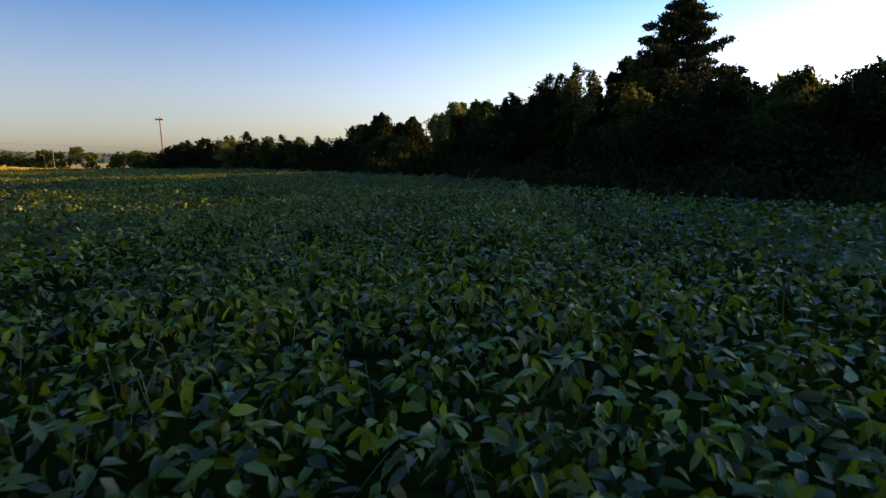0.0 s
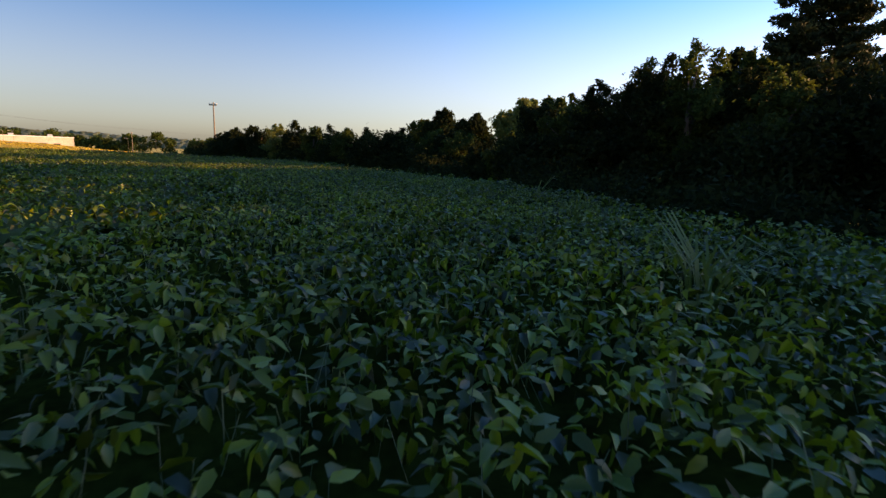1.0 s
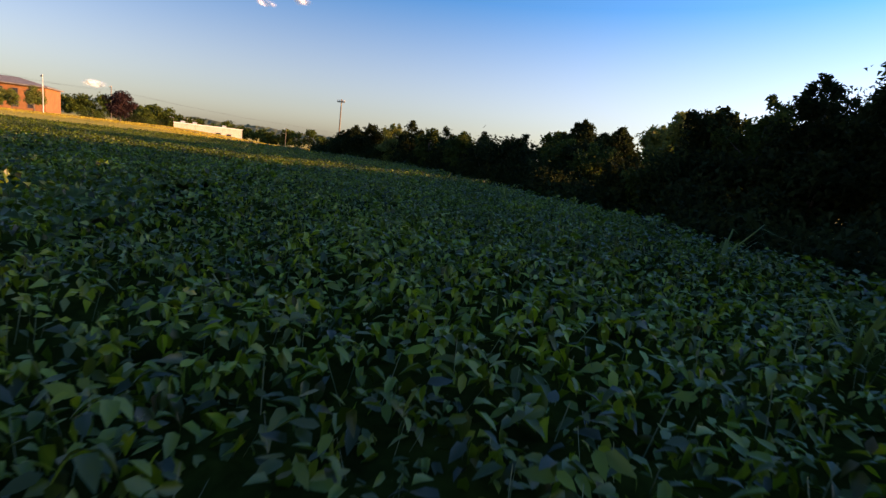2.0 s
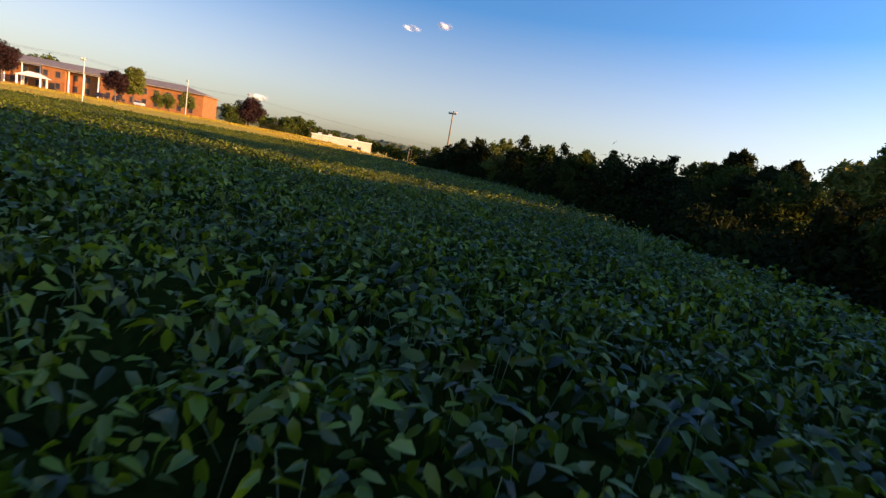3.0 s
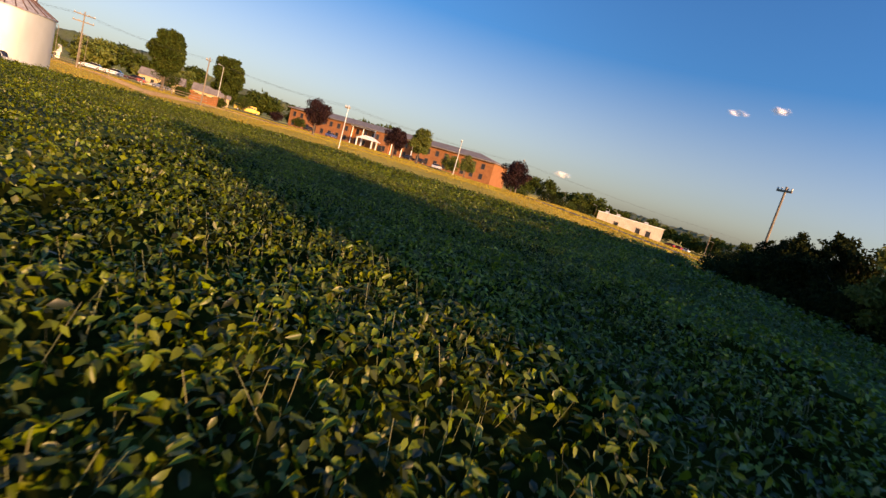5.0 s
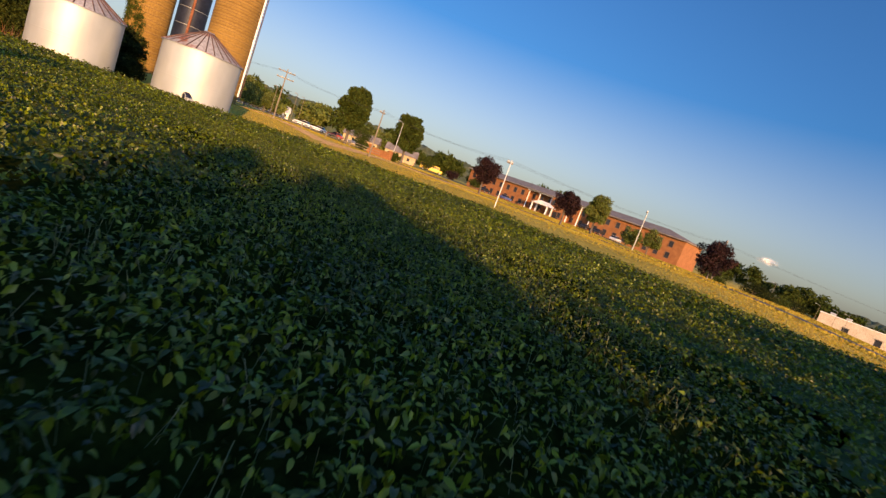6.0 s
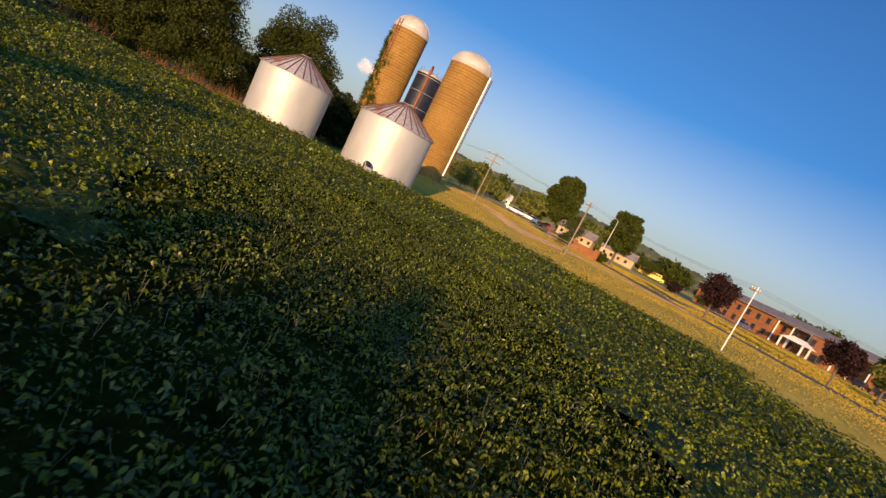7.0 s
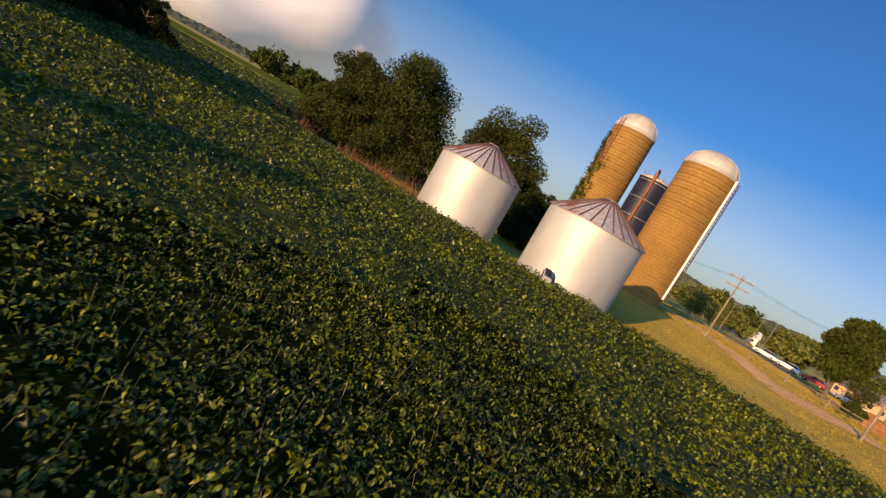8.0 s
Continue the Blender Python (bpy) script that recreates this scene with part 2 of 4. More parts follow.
# ---- the ground: one sheet to the horizon ----
def build_ground():
    near = np.arange(-160, 261, 3.0)
    far = np.array([-4500, -3000, -2000, -1300, -900, -600, -400, -280, -210])
    axis = np.r_[far, near, -far[::-1] + 60]
    gx, gy = np.meshgrid(axis, axis, indexing="ij")
    v = np.stack([gx, gy, ground_z(gx, gy)], -1).reshape(-1, 3)
    n = len(axis)
    i, j = np.meshgrid(np.arange(n - 1), np.arange(n - 1), indexing="ij")
    a = i * n + j
    f = np.stack([a, a + n, a + n + 1, a + 1], -1).reshape(-1, 4)
    ob = put("ground", raw_mesh("ground", v, f, GRASS, True))
    return tagged(ob, "dry tan evening grass round the field", "ground", kind="structure")


build_ground()

FIELD = [(-130, -20), (-58, -22.5), (-50, -23.6), (-44, -24.6), (-36, -26.8), (-28, -28.6), (-20, -29.2), (-10, -29), (-2, -27.2), (6, -24.4), (13, -21.8), (20, -20.6), (22.6, -10), (24, 3), (22.6, 13), (19.8, 20.5), (15.2, 25.6), (11.4, 28), (8.4, 29.4), (5.2, 30.4), (-1, 30.8), (-5, 33.2), (-14, 34.4), (-22, 38.5), (-31, 46), (-35, 62), (-46, 130), (-130, 130)]
LANE = [(-55, -9), (-50, -13.5), (-44, -17.6), (-37, -21), (-29, -22.7), (-22, -22.5), (-16, -20.6), (-10, -16), (-5, -11), (-2.2, -5), (-1.5, 6)]
CANOPY = 0.98


def canopy_z(x, y):
    return CANOPY + 0.09 * wave(x, y, 1.4) + 0.06 * wave(x, y, 5.0, 3.0) + 0.03 * np.sin(np.asarray(y) * 2 * np.pi / 0.76 + 0.4 * wave(x, y, 3.0, 1.0))


def field_soil():
    bm = bmesh.new()
    bm.faces.new([bm.verts.new((x, y, 0.006)) for x, y in FIELD])
    bmesh.ops.triangulate(bm, faces=bm.faces[:])
    ob = part("field_soil", bm, SOIL, None)
    tagged(ob, "dark bare soil under the soybean crop", "soil", kind="structure")


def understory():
    """The crop's dim inside: lumpy sheets of lower leaves, coloured dark as shade."""
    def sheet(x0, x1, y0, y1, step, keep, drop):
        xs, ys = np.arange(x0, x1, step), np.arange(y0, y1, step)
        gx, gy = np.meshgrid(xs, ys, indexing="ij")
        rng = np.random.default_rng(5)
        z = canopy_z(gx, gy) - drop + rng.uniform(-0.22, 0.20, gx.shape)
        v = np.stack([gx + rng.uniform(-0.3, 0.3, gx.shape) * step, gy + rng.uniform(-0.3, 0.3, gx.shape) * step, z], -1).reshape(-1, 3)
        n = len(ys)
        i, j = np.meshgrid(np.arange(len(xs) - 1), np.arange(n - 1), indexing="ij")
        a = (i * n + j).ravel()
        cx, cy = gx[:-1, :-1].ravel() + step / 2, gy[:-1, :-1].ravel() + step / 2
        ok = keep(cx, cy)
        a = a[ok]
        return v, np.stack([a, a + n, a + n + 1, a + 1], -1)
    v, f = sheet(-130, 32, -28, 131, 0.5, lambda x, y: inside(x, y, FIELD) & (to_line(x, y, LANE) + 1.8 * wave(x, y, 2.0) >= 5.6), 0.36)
    ob = put("soybean_far_gap_shade", raw_mesh("soybean_far_gap_shade", v, f, SOY_TOP))
    tagged(ob, "green sheet under the more distant soybean leaves, darkened as shaded gaps", "soybean crop", kind="stuff")
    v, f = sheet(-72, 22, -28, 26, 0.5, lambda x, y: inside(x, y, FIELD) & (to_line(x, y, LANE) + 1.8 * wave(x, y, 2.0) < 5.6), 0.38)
    ob = put("soybean_gap_shade", raw_mesh("soybean_gap_shade", v, f, SOY_SHADE))
    tagged(ob, "near-black sheet standing for the shade among lower soybean leaves", "soybean crop", kind="stuff")


def soy_leaves():
    rng = np.random.default_rng(11)
    # distance band from the lane, trifoliate leaves per square metre, leaf scale, triangles per leaflet
    zones = [(0, 1.9, 140, 1.18, 6), (1.9, 4.4, 98, 1.2, 4), (4.4, 11, 44, 1.36, 2), (11, 25, 22, 1.75, 2), (25, 45, 10, 2.4, 2), (45, 500, 1.3, 4.2, 2)]
    for lo, hi, dens, size, tris in zones:
        step = 1 / math.sqrt(dens)
        if lo < 26:
            xs, ys = np.arange(-58 - hi, 32, step), np.arange(-28, min(131, 8 + hi), step)
        else:
            xs, ys = np.arange(-84, 32, step), np.arange(-28, 131, step)
        gx, gy = [a.ravel() for a in np.meshgrid(xs, ys, indexing="ij")]
        gx, gy = gx + rng.uniform(-0.6, 0.6, len(gx)) * step, gy + rng.uniform(-0.6, 0.6, len(gx)) * step
        ok = inside(gx, gy, FIELD)
        gx, gy = gx[ok], gy[ok]
        d = to_line(gx, gy, LANE)
        clump = wave(gx, gy, 0.17, 2.0) + 0.6 * wave(gx, gy, 0.45, 5.0)
        young = smoothstep(-26, -6, gx) if hi < 12 else np.zeros(len(gx))
        ok = (rng.random(len(gx)) < 0.74 + 0.26 * young) & (d >= lo) & (d < hi) & ((clump > -0.42) | (rng.random(len(gx)) < 0.35) | (lo > 10))
        gx, gy, clump = gx[ok], gy[ok], clump[ok]
        n = len(gx)
        gz = canopy_z(gx, gy) + 0.05 * np.clip(clump, -1, 1) - np.abs(rng.normal(0, 0.2 if hi < 5 else 0.15, n)) - 0.01 + (rng.random(n) < 0.05) * 0.10
        yaw, lean = rng.uniform(0, 2 * np.pi, n), rng.normal(0, 0.4, n)
        s = size * rng.uniform(0.062, 0.128, n) * (1 - 0.26 * young[ok])
        allv, allf, base = [], [], 0
        for k in (-1.25, 0.0, 1.25):
            a = yaw + k + rng.normal(0, 0.25, n)
            level = rng.random(n) < 0.42
            droop = np.where(level, rng.normal(-0.12, 0.25, n), np.clip(rng.normal(-0.75, 0.6, n), -1.5, 1.1) + lean * 0.5)
            roll_ = rng.normal(0, 0.75, n) * np.where(level, 0.4, 1.0)
            fwd = np.stack([np.cos(a) * np.cos(droop), np.sin(a) * np.cos(droop), np.sin(droop)], -1)
            side = np.stack([-np.sin(a), np.cos(a), np.zeros(n)], -1)
            up = np.cross(fwd, side)
            side = side * np.cos(roll_)[:, None] + up * np.sin(roll_)[:, None]
            up = np.cross(fwd, side)
            L = (s * (1.0 if k == 0 else 0.88))[:, None]
            root = np.stack([gx, gy, gz], -1) + fwd * (0.02 * size + (0.02 if k == 0 else 0))
            fold = rng.uniform(0.02, 0.24, n)[:, None] * L
            drop = rng.uniform(0.0, 0.28, n)[:, None] * L
            at_ = lambda along, across, high: root + fwd * L * along + side * L * across + up * high
            if tris == 6:
                ring = [root, at_(0.22, 0.215, fold), at_(0.60, 0.20, fold * 0.7 - drop * 0.25), at_(1.0, 0, -drop), at_(0.60, -0.20, fold * 0.7 - drop * 0.25), at_(0.22, -0.215, fold), at_(0.45, 0, 0)]
                tri = [[0, 6, 1], [1, 6, 2], [2, 6, 3], [3, 6, 4], [4, 6, 5], [5, 6, 0]]
            elif tris == 4:
                ring = [root, at_(0.40, 0.25, fold), at_(1.0, 0, -drop), at_(0.40, -0.25, fold), at_(0.48, 0, 0)]
                tri = [[0, 4, 1], [1, 4, 2], [2, 4, 3], [3, 4, 0]]
            else:
                ring = [root, at_(0.42, 0.36, fold), at_(1.0, 0, -drop), at_(0.42, -0.36, fold)]
                tri = [[0, 2, 1], [0, 3, 2]]
            m = len(ring)
            allv.append(np.stack(ring, 1).reshape(-1, 3))
            o = base + np.arange(n)[:, None] * m
            allf.append(np.concatenate([o + t for t in tri], 0))
            base += n * m
        ob = put("soybean_leaves", raw_mesh("soybean_leaves", np.concatenate(allv), np.concatenate(allf), SOY, tris >= 4))
        tagged(ob, "dense green soybean leaves covering the whole field", "soybean crop", kind="stuff")


def far_field():
    bm = bmesh.new()
    for ring in ([(-46, 130.5), (-62, 240), (-260, 240), (-260, 130.5)], [(-130.5, 130), (-260, 130), (-260, -14), (-130.5, -14)]):
        top = [bm.verts.new((x, y, 0.85)) for x, y in ring]
        low = [bm.verts.new((x, y, 0.0)) for x, y in ring]
        bm.faces.new(top)
        for k in range(4):
            bm.faces.new([top[k], top[k - 1], low[k - 1], low[k]])
    bmesh.ops.recalc_face_normals(bm, faces=bm.faces[:])
    ob = part("far_crop", bm, SOY_FAR, None)
    tagged(ob, "distant green crop running on to the far woods", "crop", kind="structure")


def soy_stems():
    """Thin leaf stalks that stand among the nearest leaves."""
    rng = np.random.default_rng(12)
    n = 26000
    gx, gy = rng.uniform(-60, 6, n), rng.uniform(-26, 8, n)
    ok = inside(gx, gy, FIELD) & (to_line(gx, gy, LANE) < 3.6)
    gx, gy = gx[ok], gy[ok]
    n = len(gx)
    z1 = canopy_z(gx, gy) + rng.uniform(-0.10, 0.06, n)
    a, w = rng.uniform(0, 2 * np.pi, n), 0.0022
    dx, dy = rng.normal(0, 0.07, n), rng.normal(0, 0.07, n)
    c, sn = np.cos(a) * w, np.sin(a) * w
    lo_, hi_ = np.stack([gx, gy, z1 - 0.28], -1), np.stack([gx + dx, gy + dy, z1], -1)
    off = np.stack([c, sn, 0 * c], -1)
    v = np.stack([lo_ - off, lo_ + off, hi_ + off, hi_ - off], 1).reshape(-1, 3)
    f = np.arange(n)[:, None] * 4 + np.arange(4)
    tagged(put("soybean_stalks", raw_mesh("soybean_stalks", v, f, STEM)), "thin pale green stalks among the soybean leaves", "soybean crop", kind="stuff")


far_field()
field_soil()
understory()
soy_leaves()
soy_stems()


# ---- trees ----
def leaf_cloud(rng, centres, radii, count, size, flat=0.75, loose=0.26):
    """Leaves scattered in the outer part of many clumps: two-triangle folded leaves."""
    centres, radii = np.asarray(centres, float), np.asarray(radii, float)
    weight = radii ** 2
    pick = rng.choice(len(centres), count, p=weight / weight.sum())
    d = rng.normal(size=(count, 3))
    d /= np.linalg.norm(d, axis=1, keepdims=True)
    rad = radii[pick] * (0.25 + 0.85 * rng.random(count) ** 0.6 + (rng.random(count) < loose) * rng.uniform(0, 0.85, count))
    p = centres[pick] + d * rad[:, None] * np.array([1, 1, flat])
    f = rng.normal(size=(count, 3)) + d * 0.6 + np.array([0, 0, -0.25])
    f /= np.linalg.norm(f, axis=1, keepdims=True)
    sd = np.cross(f, rng.normal(size=(count, 3)))
    sd /= np.linalg.norm(sd, axis=1, keepdims=True) + 1e-9
    up = np.cross(f, sd)
    L = (size * rng.uniform(0.6, 1.35, count))[:, None]
    v = np.stack([p - f * L * 0.5 + sd * L * 0.30, p - f * L * 0.35 - sd * L * 0.32, p + f * L * 0.65 + up * L * 0.15], 1).reshape(-1, 3)
    return v, np.arange(count)[:, None] * 3 + np.arange(3)


def broadleaf(name, x, y, height, width, base, seed, leaf, label, category="tree", count=5000, size=0.32, clumps=26, group="", taper=0.0, full=1.0, skirt=0, shoots=0, loose=0.22):
    """A tree with a tapered trunk, limbs and an uneven crown. base: height at which the crown begins."""
    rng = np.random.default_rng(seed)
    z0 = float(ground_z(x, y))
    root = new(name)
    root.location = (x, y, z0)
    tagged(root, label, category, group)
    mid, rz, rw = (base + height) / 2, (height - base) / 2, width / 2
    cs, rs = [], []
    for _ in range(clumps):
        d = rng.normal(size=3)
        d /= np.linalg.norm(d)
        q = rng.uniform(0.35, 0.86)
        zz = d[2] * q
        w = 1 - taper * max(zz, 0)
        r = rng.uniform(0.13, 0.31) * min(rw, rz * 1.2) * full
        cs.append((d[0] * q * rw * w, d[1] * q * rw * w, mid + zz * rz))
        rs.append(r)
    for _ in range(skirt):
        a, q = rng.uniform(0, 2 * np.pi), rng.uniform(0.5, 0.95)
        cs.append((np.cos(a) * q * rw, np.sin(a) * q * rw, rng.uniform(0.6, 0.32 * height)))
        rs.append(rng.uniform(0.9, 1.5))
    cs, rs = np.array(cs), np.array(rs)
    cs[:, 2] = np.minimum(cs[:, 2], height - rs * 0.75)
    if shoots:
        pick = np.argsort(-(cs[:, 2] + rng.normal(0, 0.12 * height, len(cs))))[:shoots]
        extra, er = [], []
        for c, r in zip(cs[pick], rs[pick]):
            lean = rng.normal(0, 0.18, 2)
            for q in (0.6, 0.9, 1.15):
                extra.append((c[0] + lean[0] * q, c[1] + lean[1] * q, min(c[2] + r * q, height + 0.2)))
                er.append(r * (0.55 - 0.22 * (q - 0.7)))
        cs, rs = np.concatenate([cs, extra]), np.concatenate([rs, er])
    v, f = leaf_cloud(rng, cs, rs, count, size, 0.75, loose)
    v[:, 2] = np.maximum(v[:, 2], 0.05)
    put("crown", raw_mesh("crown", v, f, leaf), root)
    pieces = [tube_data([(0, 0, -0.1), (rng.normal(0, .05), rng.normal(0, .05), base * .6), (rng.normal(0, .15), rng.normal(0, .15), mid), (0, 0, height * .86)], np.array([.055, .042, .028, .006]) * height * 0.55)]
    for k in range(min(9, clumps)):
        c = cs[k]
        h0 = rng.uniform(base * 0.6, mid)
        m = np.array([c[0] * .45, c[1] * .45, h0 + (c[2] - h0) * .6])
        pieces.append(tube_data([(0, 0, h0), m, c], np.array([.016, .010, .003]) * height * 0.6, 6))
    v, f = join(pieces)
    put("trunk", raw_mesh("trunk", v, f, BARK, True), root, "grey-brown bark")
    return root


def pine(name, x, y, height, width, base, seed, label):
    rng = np.random.default_rng(seed)
    root = new(name)
    root.location = (x, y, 0)
    tagged(root, label, "tree")
    pieces = [tube_data([(0, 0, -.1), (0.05, 0, height * .5), (0, 0.05, height * .97)], [height * .022, height * .014, 0.02])]
    cs, rs = [], []
    z = base
    while z < height - 0.3:
        u = (z - base) / (height - base)
        reach = width / 2 * (1 - u) ** 0.55 * rng.uniform(.8, 1.1)
        for k in range(rng.integers(4, 7)):
            a = rng.uniform(0, 2 * np.pi)
            L = reach * rng.uniform(0.6, 1.12)
            rise = L * rng.uniform(0.05, 0.28)
            tip = np.array([np.cos(a) * L, np.sin(a) * L, z + rise])
            pieces.append(tube_data([(0, 0, z), tip * [.55, .55, 1] - [0, 0, rise * .7], tip], [.05, .035, .01], 5))
            for s in np.linspace(.35, 1, max(3, int(L * 2.2))):
                cs.append((tip[0] * s + rng.normal(0, .15), tip[1] * s + rng.normal(0, .15), z + rise * s * s + rng.normal(0, .06)))
                rs.append(.38 + .2 * rng.random())
        z += rng.uniform(.4, .62)
    cs.append((0, 0, height - .25)); rs.append(.35)
    v, f = leaf_cloud(rng, cs, rs, 40000, .22, .45, .1)
    put("crown", raw_mesh("crown", v, f, NEEDLE), root)
    v, f = join(pieces)
    put("trunk", raw_mesh("trunk", v, f, BARK, True), root, "dark grey bark")


def hedge_stuff(name, line, height, depth, seed, leaf, label, count, size):
    rng = np.random.default_rng(seed)
    line = np.array(line, float)
    seg = np.hypot(*np.diff(line, axis=0).T)
    at_ = np.r_[0, np.cumsum(seg)]
    s = rng.uniform(0, at_[-1], int(at_[-1] * 5))
    px, py = np.interp(s, at_, line[:, 0]), np.interp(s, at_, line[:, 1])
    off = rng.uniform(0, depth, len(s))
    h = height * rng.uniform(0.3, 0.85, len(s))
    cs = np.stack([px + rng.normal(0, .4, len(s)), py - off, rng.uniform(0.25, 1, len(s)) * h], -1)
    rs = rng.uniform(.6, 1.15, len(s))
    v, f = leaf_cloud(rng, cs, rs, count, size, 0.75, 0.12)
    v[:, 2] = np.maximum(v[:, 2], 0.03)
    ob = put(name, raw_mesh(name, v, f, leaf))
    tagged(ob, label, "hedge", kind="stuff")


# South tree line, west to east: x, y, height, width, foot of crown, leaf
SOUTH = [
    # out of view: trees added to stop sun leaking onto the western crop
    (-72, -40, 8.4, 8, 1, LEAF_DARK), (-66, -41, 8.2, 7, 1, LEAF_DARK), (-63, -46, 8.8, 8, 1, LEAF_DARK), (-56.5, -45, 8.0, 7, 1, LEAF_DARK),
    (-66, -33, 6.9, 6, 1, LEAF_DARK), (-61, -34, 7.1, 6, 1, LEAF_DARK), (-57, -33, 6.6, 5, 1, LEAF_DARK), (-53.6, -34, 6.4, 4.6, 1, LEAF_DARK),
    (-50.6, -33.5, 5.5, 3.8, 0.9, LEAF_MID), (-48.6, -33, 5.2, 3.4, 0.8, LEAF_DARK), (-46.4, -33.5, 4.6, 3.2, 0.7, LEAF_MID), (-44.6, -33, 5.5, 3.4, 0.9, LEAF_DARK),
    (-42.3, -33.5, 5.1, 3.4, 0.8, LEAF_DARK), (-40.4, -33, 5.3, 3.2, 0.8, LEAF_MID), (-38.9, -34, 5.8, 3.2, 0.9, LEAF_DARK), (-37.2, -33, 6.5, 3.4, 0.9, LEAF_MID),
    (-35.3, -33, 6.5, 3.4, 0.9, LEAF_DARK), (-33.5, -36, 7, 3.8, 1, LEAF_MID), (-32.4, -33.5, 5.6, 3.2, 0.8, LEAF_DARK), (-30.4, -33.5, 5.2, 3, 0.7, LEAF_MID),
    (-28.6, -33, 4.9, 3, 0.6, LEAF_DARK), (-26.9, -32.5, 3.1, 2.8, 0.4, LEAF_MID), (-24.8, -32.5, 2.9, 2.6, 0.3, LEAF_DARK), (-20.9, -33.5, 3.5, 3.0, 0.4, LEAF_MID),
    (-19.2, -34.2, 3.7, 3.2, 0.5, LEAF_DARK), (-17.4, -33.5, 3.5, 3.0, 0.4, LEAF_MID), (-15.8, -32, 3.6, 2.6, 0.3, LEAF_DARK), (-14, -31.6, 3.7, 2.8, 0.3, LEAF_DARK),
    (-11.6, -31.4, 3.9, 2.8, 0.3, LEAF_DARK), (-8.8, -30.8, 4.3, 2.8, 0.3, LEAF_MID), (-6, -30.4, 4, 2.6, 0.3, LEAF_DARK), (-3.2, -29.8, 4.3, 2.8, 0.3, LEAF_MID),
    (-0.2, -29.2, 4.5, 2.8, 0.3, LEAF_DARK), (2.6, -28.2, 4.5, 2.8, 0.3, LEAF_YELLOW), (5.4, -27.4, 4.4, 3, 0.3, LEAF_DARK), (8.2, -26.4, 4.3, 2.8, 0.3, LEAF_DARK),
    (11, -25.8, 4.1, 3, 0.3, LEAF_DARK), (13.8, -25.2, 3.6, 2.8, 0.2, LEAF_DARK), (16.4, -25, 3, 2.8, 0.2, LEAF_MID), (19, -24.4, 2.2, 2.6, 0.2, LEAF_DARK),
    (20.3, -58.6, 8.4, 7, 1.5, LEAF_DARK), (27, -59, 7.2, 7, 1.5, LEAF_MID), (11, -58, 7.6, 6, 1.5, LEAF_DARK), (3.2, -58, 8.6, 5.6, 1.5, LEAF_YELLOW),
    # x -29.8 to -10.2: hidden trees added to cast the shadow on the field
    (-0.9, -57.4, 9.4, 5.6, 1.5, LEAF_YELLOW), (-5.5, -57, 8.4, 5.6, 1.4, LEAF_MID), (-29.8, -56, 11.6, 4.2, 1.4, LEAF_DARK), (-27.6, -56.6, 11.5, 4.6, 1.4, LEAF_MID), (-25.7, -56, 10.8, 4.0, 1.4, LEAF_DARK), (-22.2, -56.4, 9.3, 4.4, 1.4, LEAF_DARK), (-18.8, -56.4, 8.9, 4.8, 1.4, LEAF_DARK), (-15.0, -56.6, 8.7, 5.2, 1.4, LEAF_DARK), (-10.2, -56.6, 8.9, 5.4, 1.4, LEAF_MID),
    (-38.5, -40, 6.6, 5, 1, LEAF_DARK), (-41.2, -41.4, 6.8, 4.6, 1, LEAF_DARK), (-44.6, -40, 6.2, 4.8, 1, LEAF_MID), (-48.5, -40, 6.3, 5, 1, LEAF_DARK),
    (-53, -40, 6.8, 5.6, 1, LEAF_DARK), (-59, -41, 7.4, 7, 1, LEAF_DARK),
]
NAMES = {LEAF_DARK: "leafy field hedgerow tree, shade put into its dark green colour", LEAF_MID: "green leafy tree in the backlit field hedgerow", LEAF_YELLOW: "leafy field hedgerow tree, backlight put into its yellow-green colour"}
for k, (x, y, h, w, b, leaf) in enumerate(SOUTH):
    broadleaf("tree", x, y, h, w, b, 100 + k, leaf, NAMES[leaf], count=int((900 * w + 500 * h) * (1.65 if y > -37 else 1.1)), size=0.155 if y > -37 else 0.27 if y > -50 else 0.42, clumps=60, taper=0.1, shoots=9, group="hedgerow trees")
pine("pine_tree", -36.2, -45.2, 12.0, 7.8, 4.6, 7, "tall dark pine standing above the hedgerow")
# brush in the near-black leaf tone, darkened to read as hedge shade
hedge_stuff("hedge_brush", [(-75, -29.5), (-45, -30.4), (-28, -30.6)], 4.4, 5.0, 21, LEAF_DARK, "dense brush along the hedgerow's foot, shade put into its colour", 88000, 0.19)
hedge_stuff("hedge_brush", [(-95, -40), (-62, -41), (-34, -43)], 5.0, 4.0, 25, LEAF_DARK, "brush deep inside the hedgerow, shade put into its colour", 30000, 0.7)
hedge_stuff("hedge_brush", [(-22, -35.5), (-13, -35)], 2.8, 3.0, 28, LEAF_DARK, "brush deep inside the hedgerow, shade put into its colour", 14000, 0.3)
hedge_stuff("hedge_brush", [(-80, -35.5), (-44, -36)], 3.6, 3.0, 29, LEAF_DARK, "brush deep inside the hedgerow, shade put into its colour", 20000, 0.45)
# weeds added to fill the black band of shade before the hedge
hedge_stuff("weedy_margin", [(-75, -22.6), (-58, -23.4), (-50, -24.4), (-44, -25.4), (-36, -27.6), (-28, -29.2)], 1.5, 4.5, 24, LEAF_DARK, "added weeds between crop and hedgerow, shade put into their colour", 45000, 0.17)
hedge_stuff("hedge_brush", [(-28, -30.2), (-21.6, -30.6)], 2.0, 3.0, 22, LEAF_DARK, "low brush along the hedgerow's foot, shade put into its colour", 12000, 0.24)
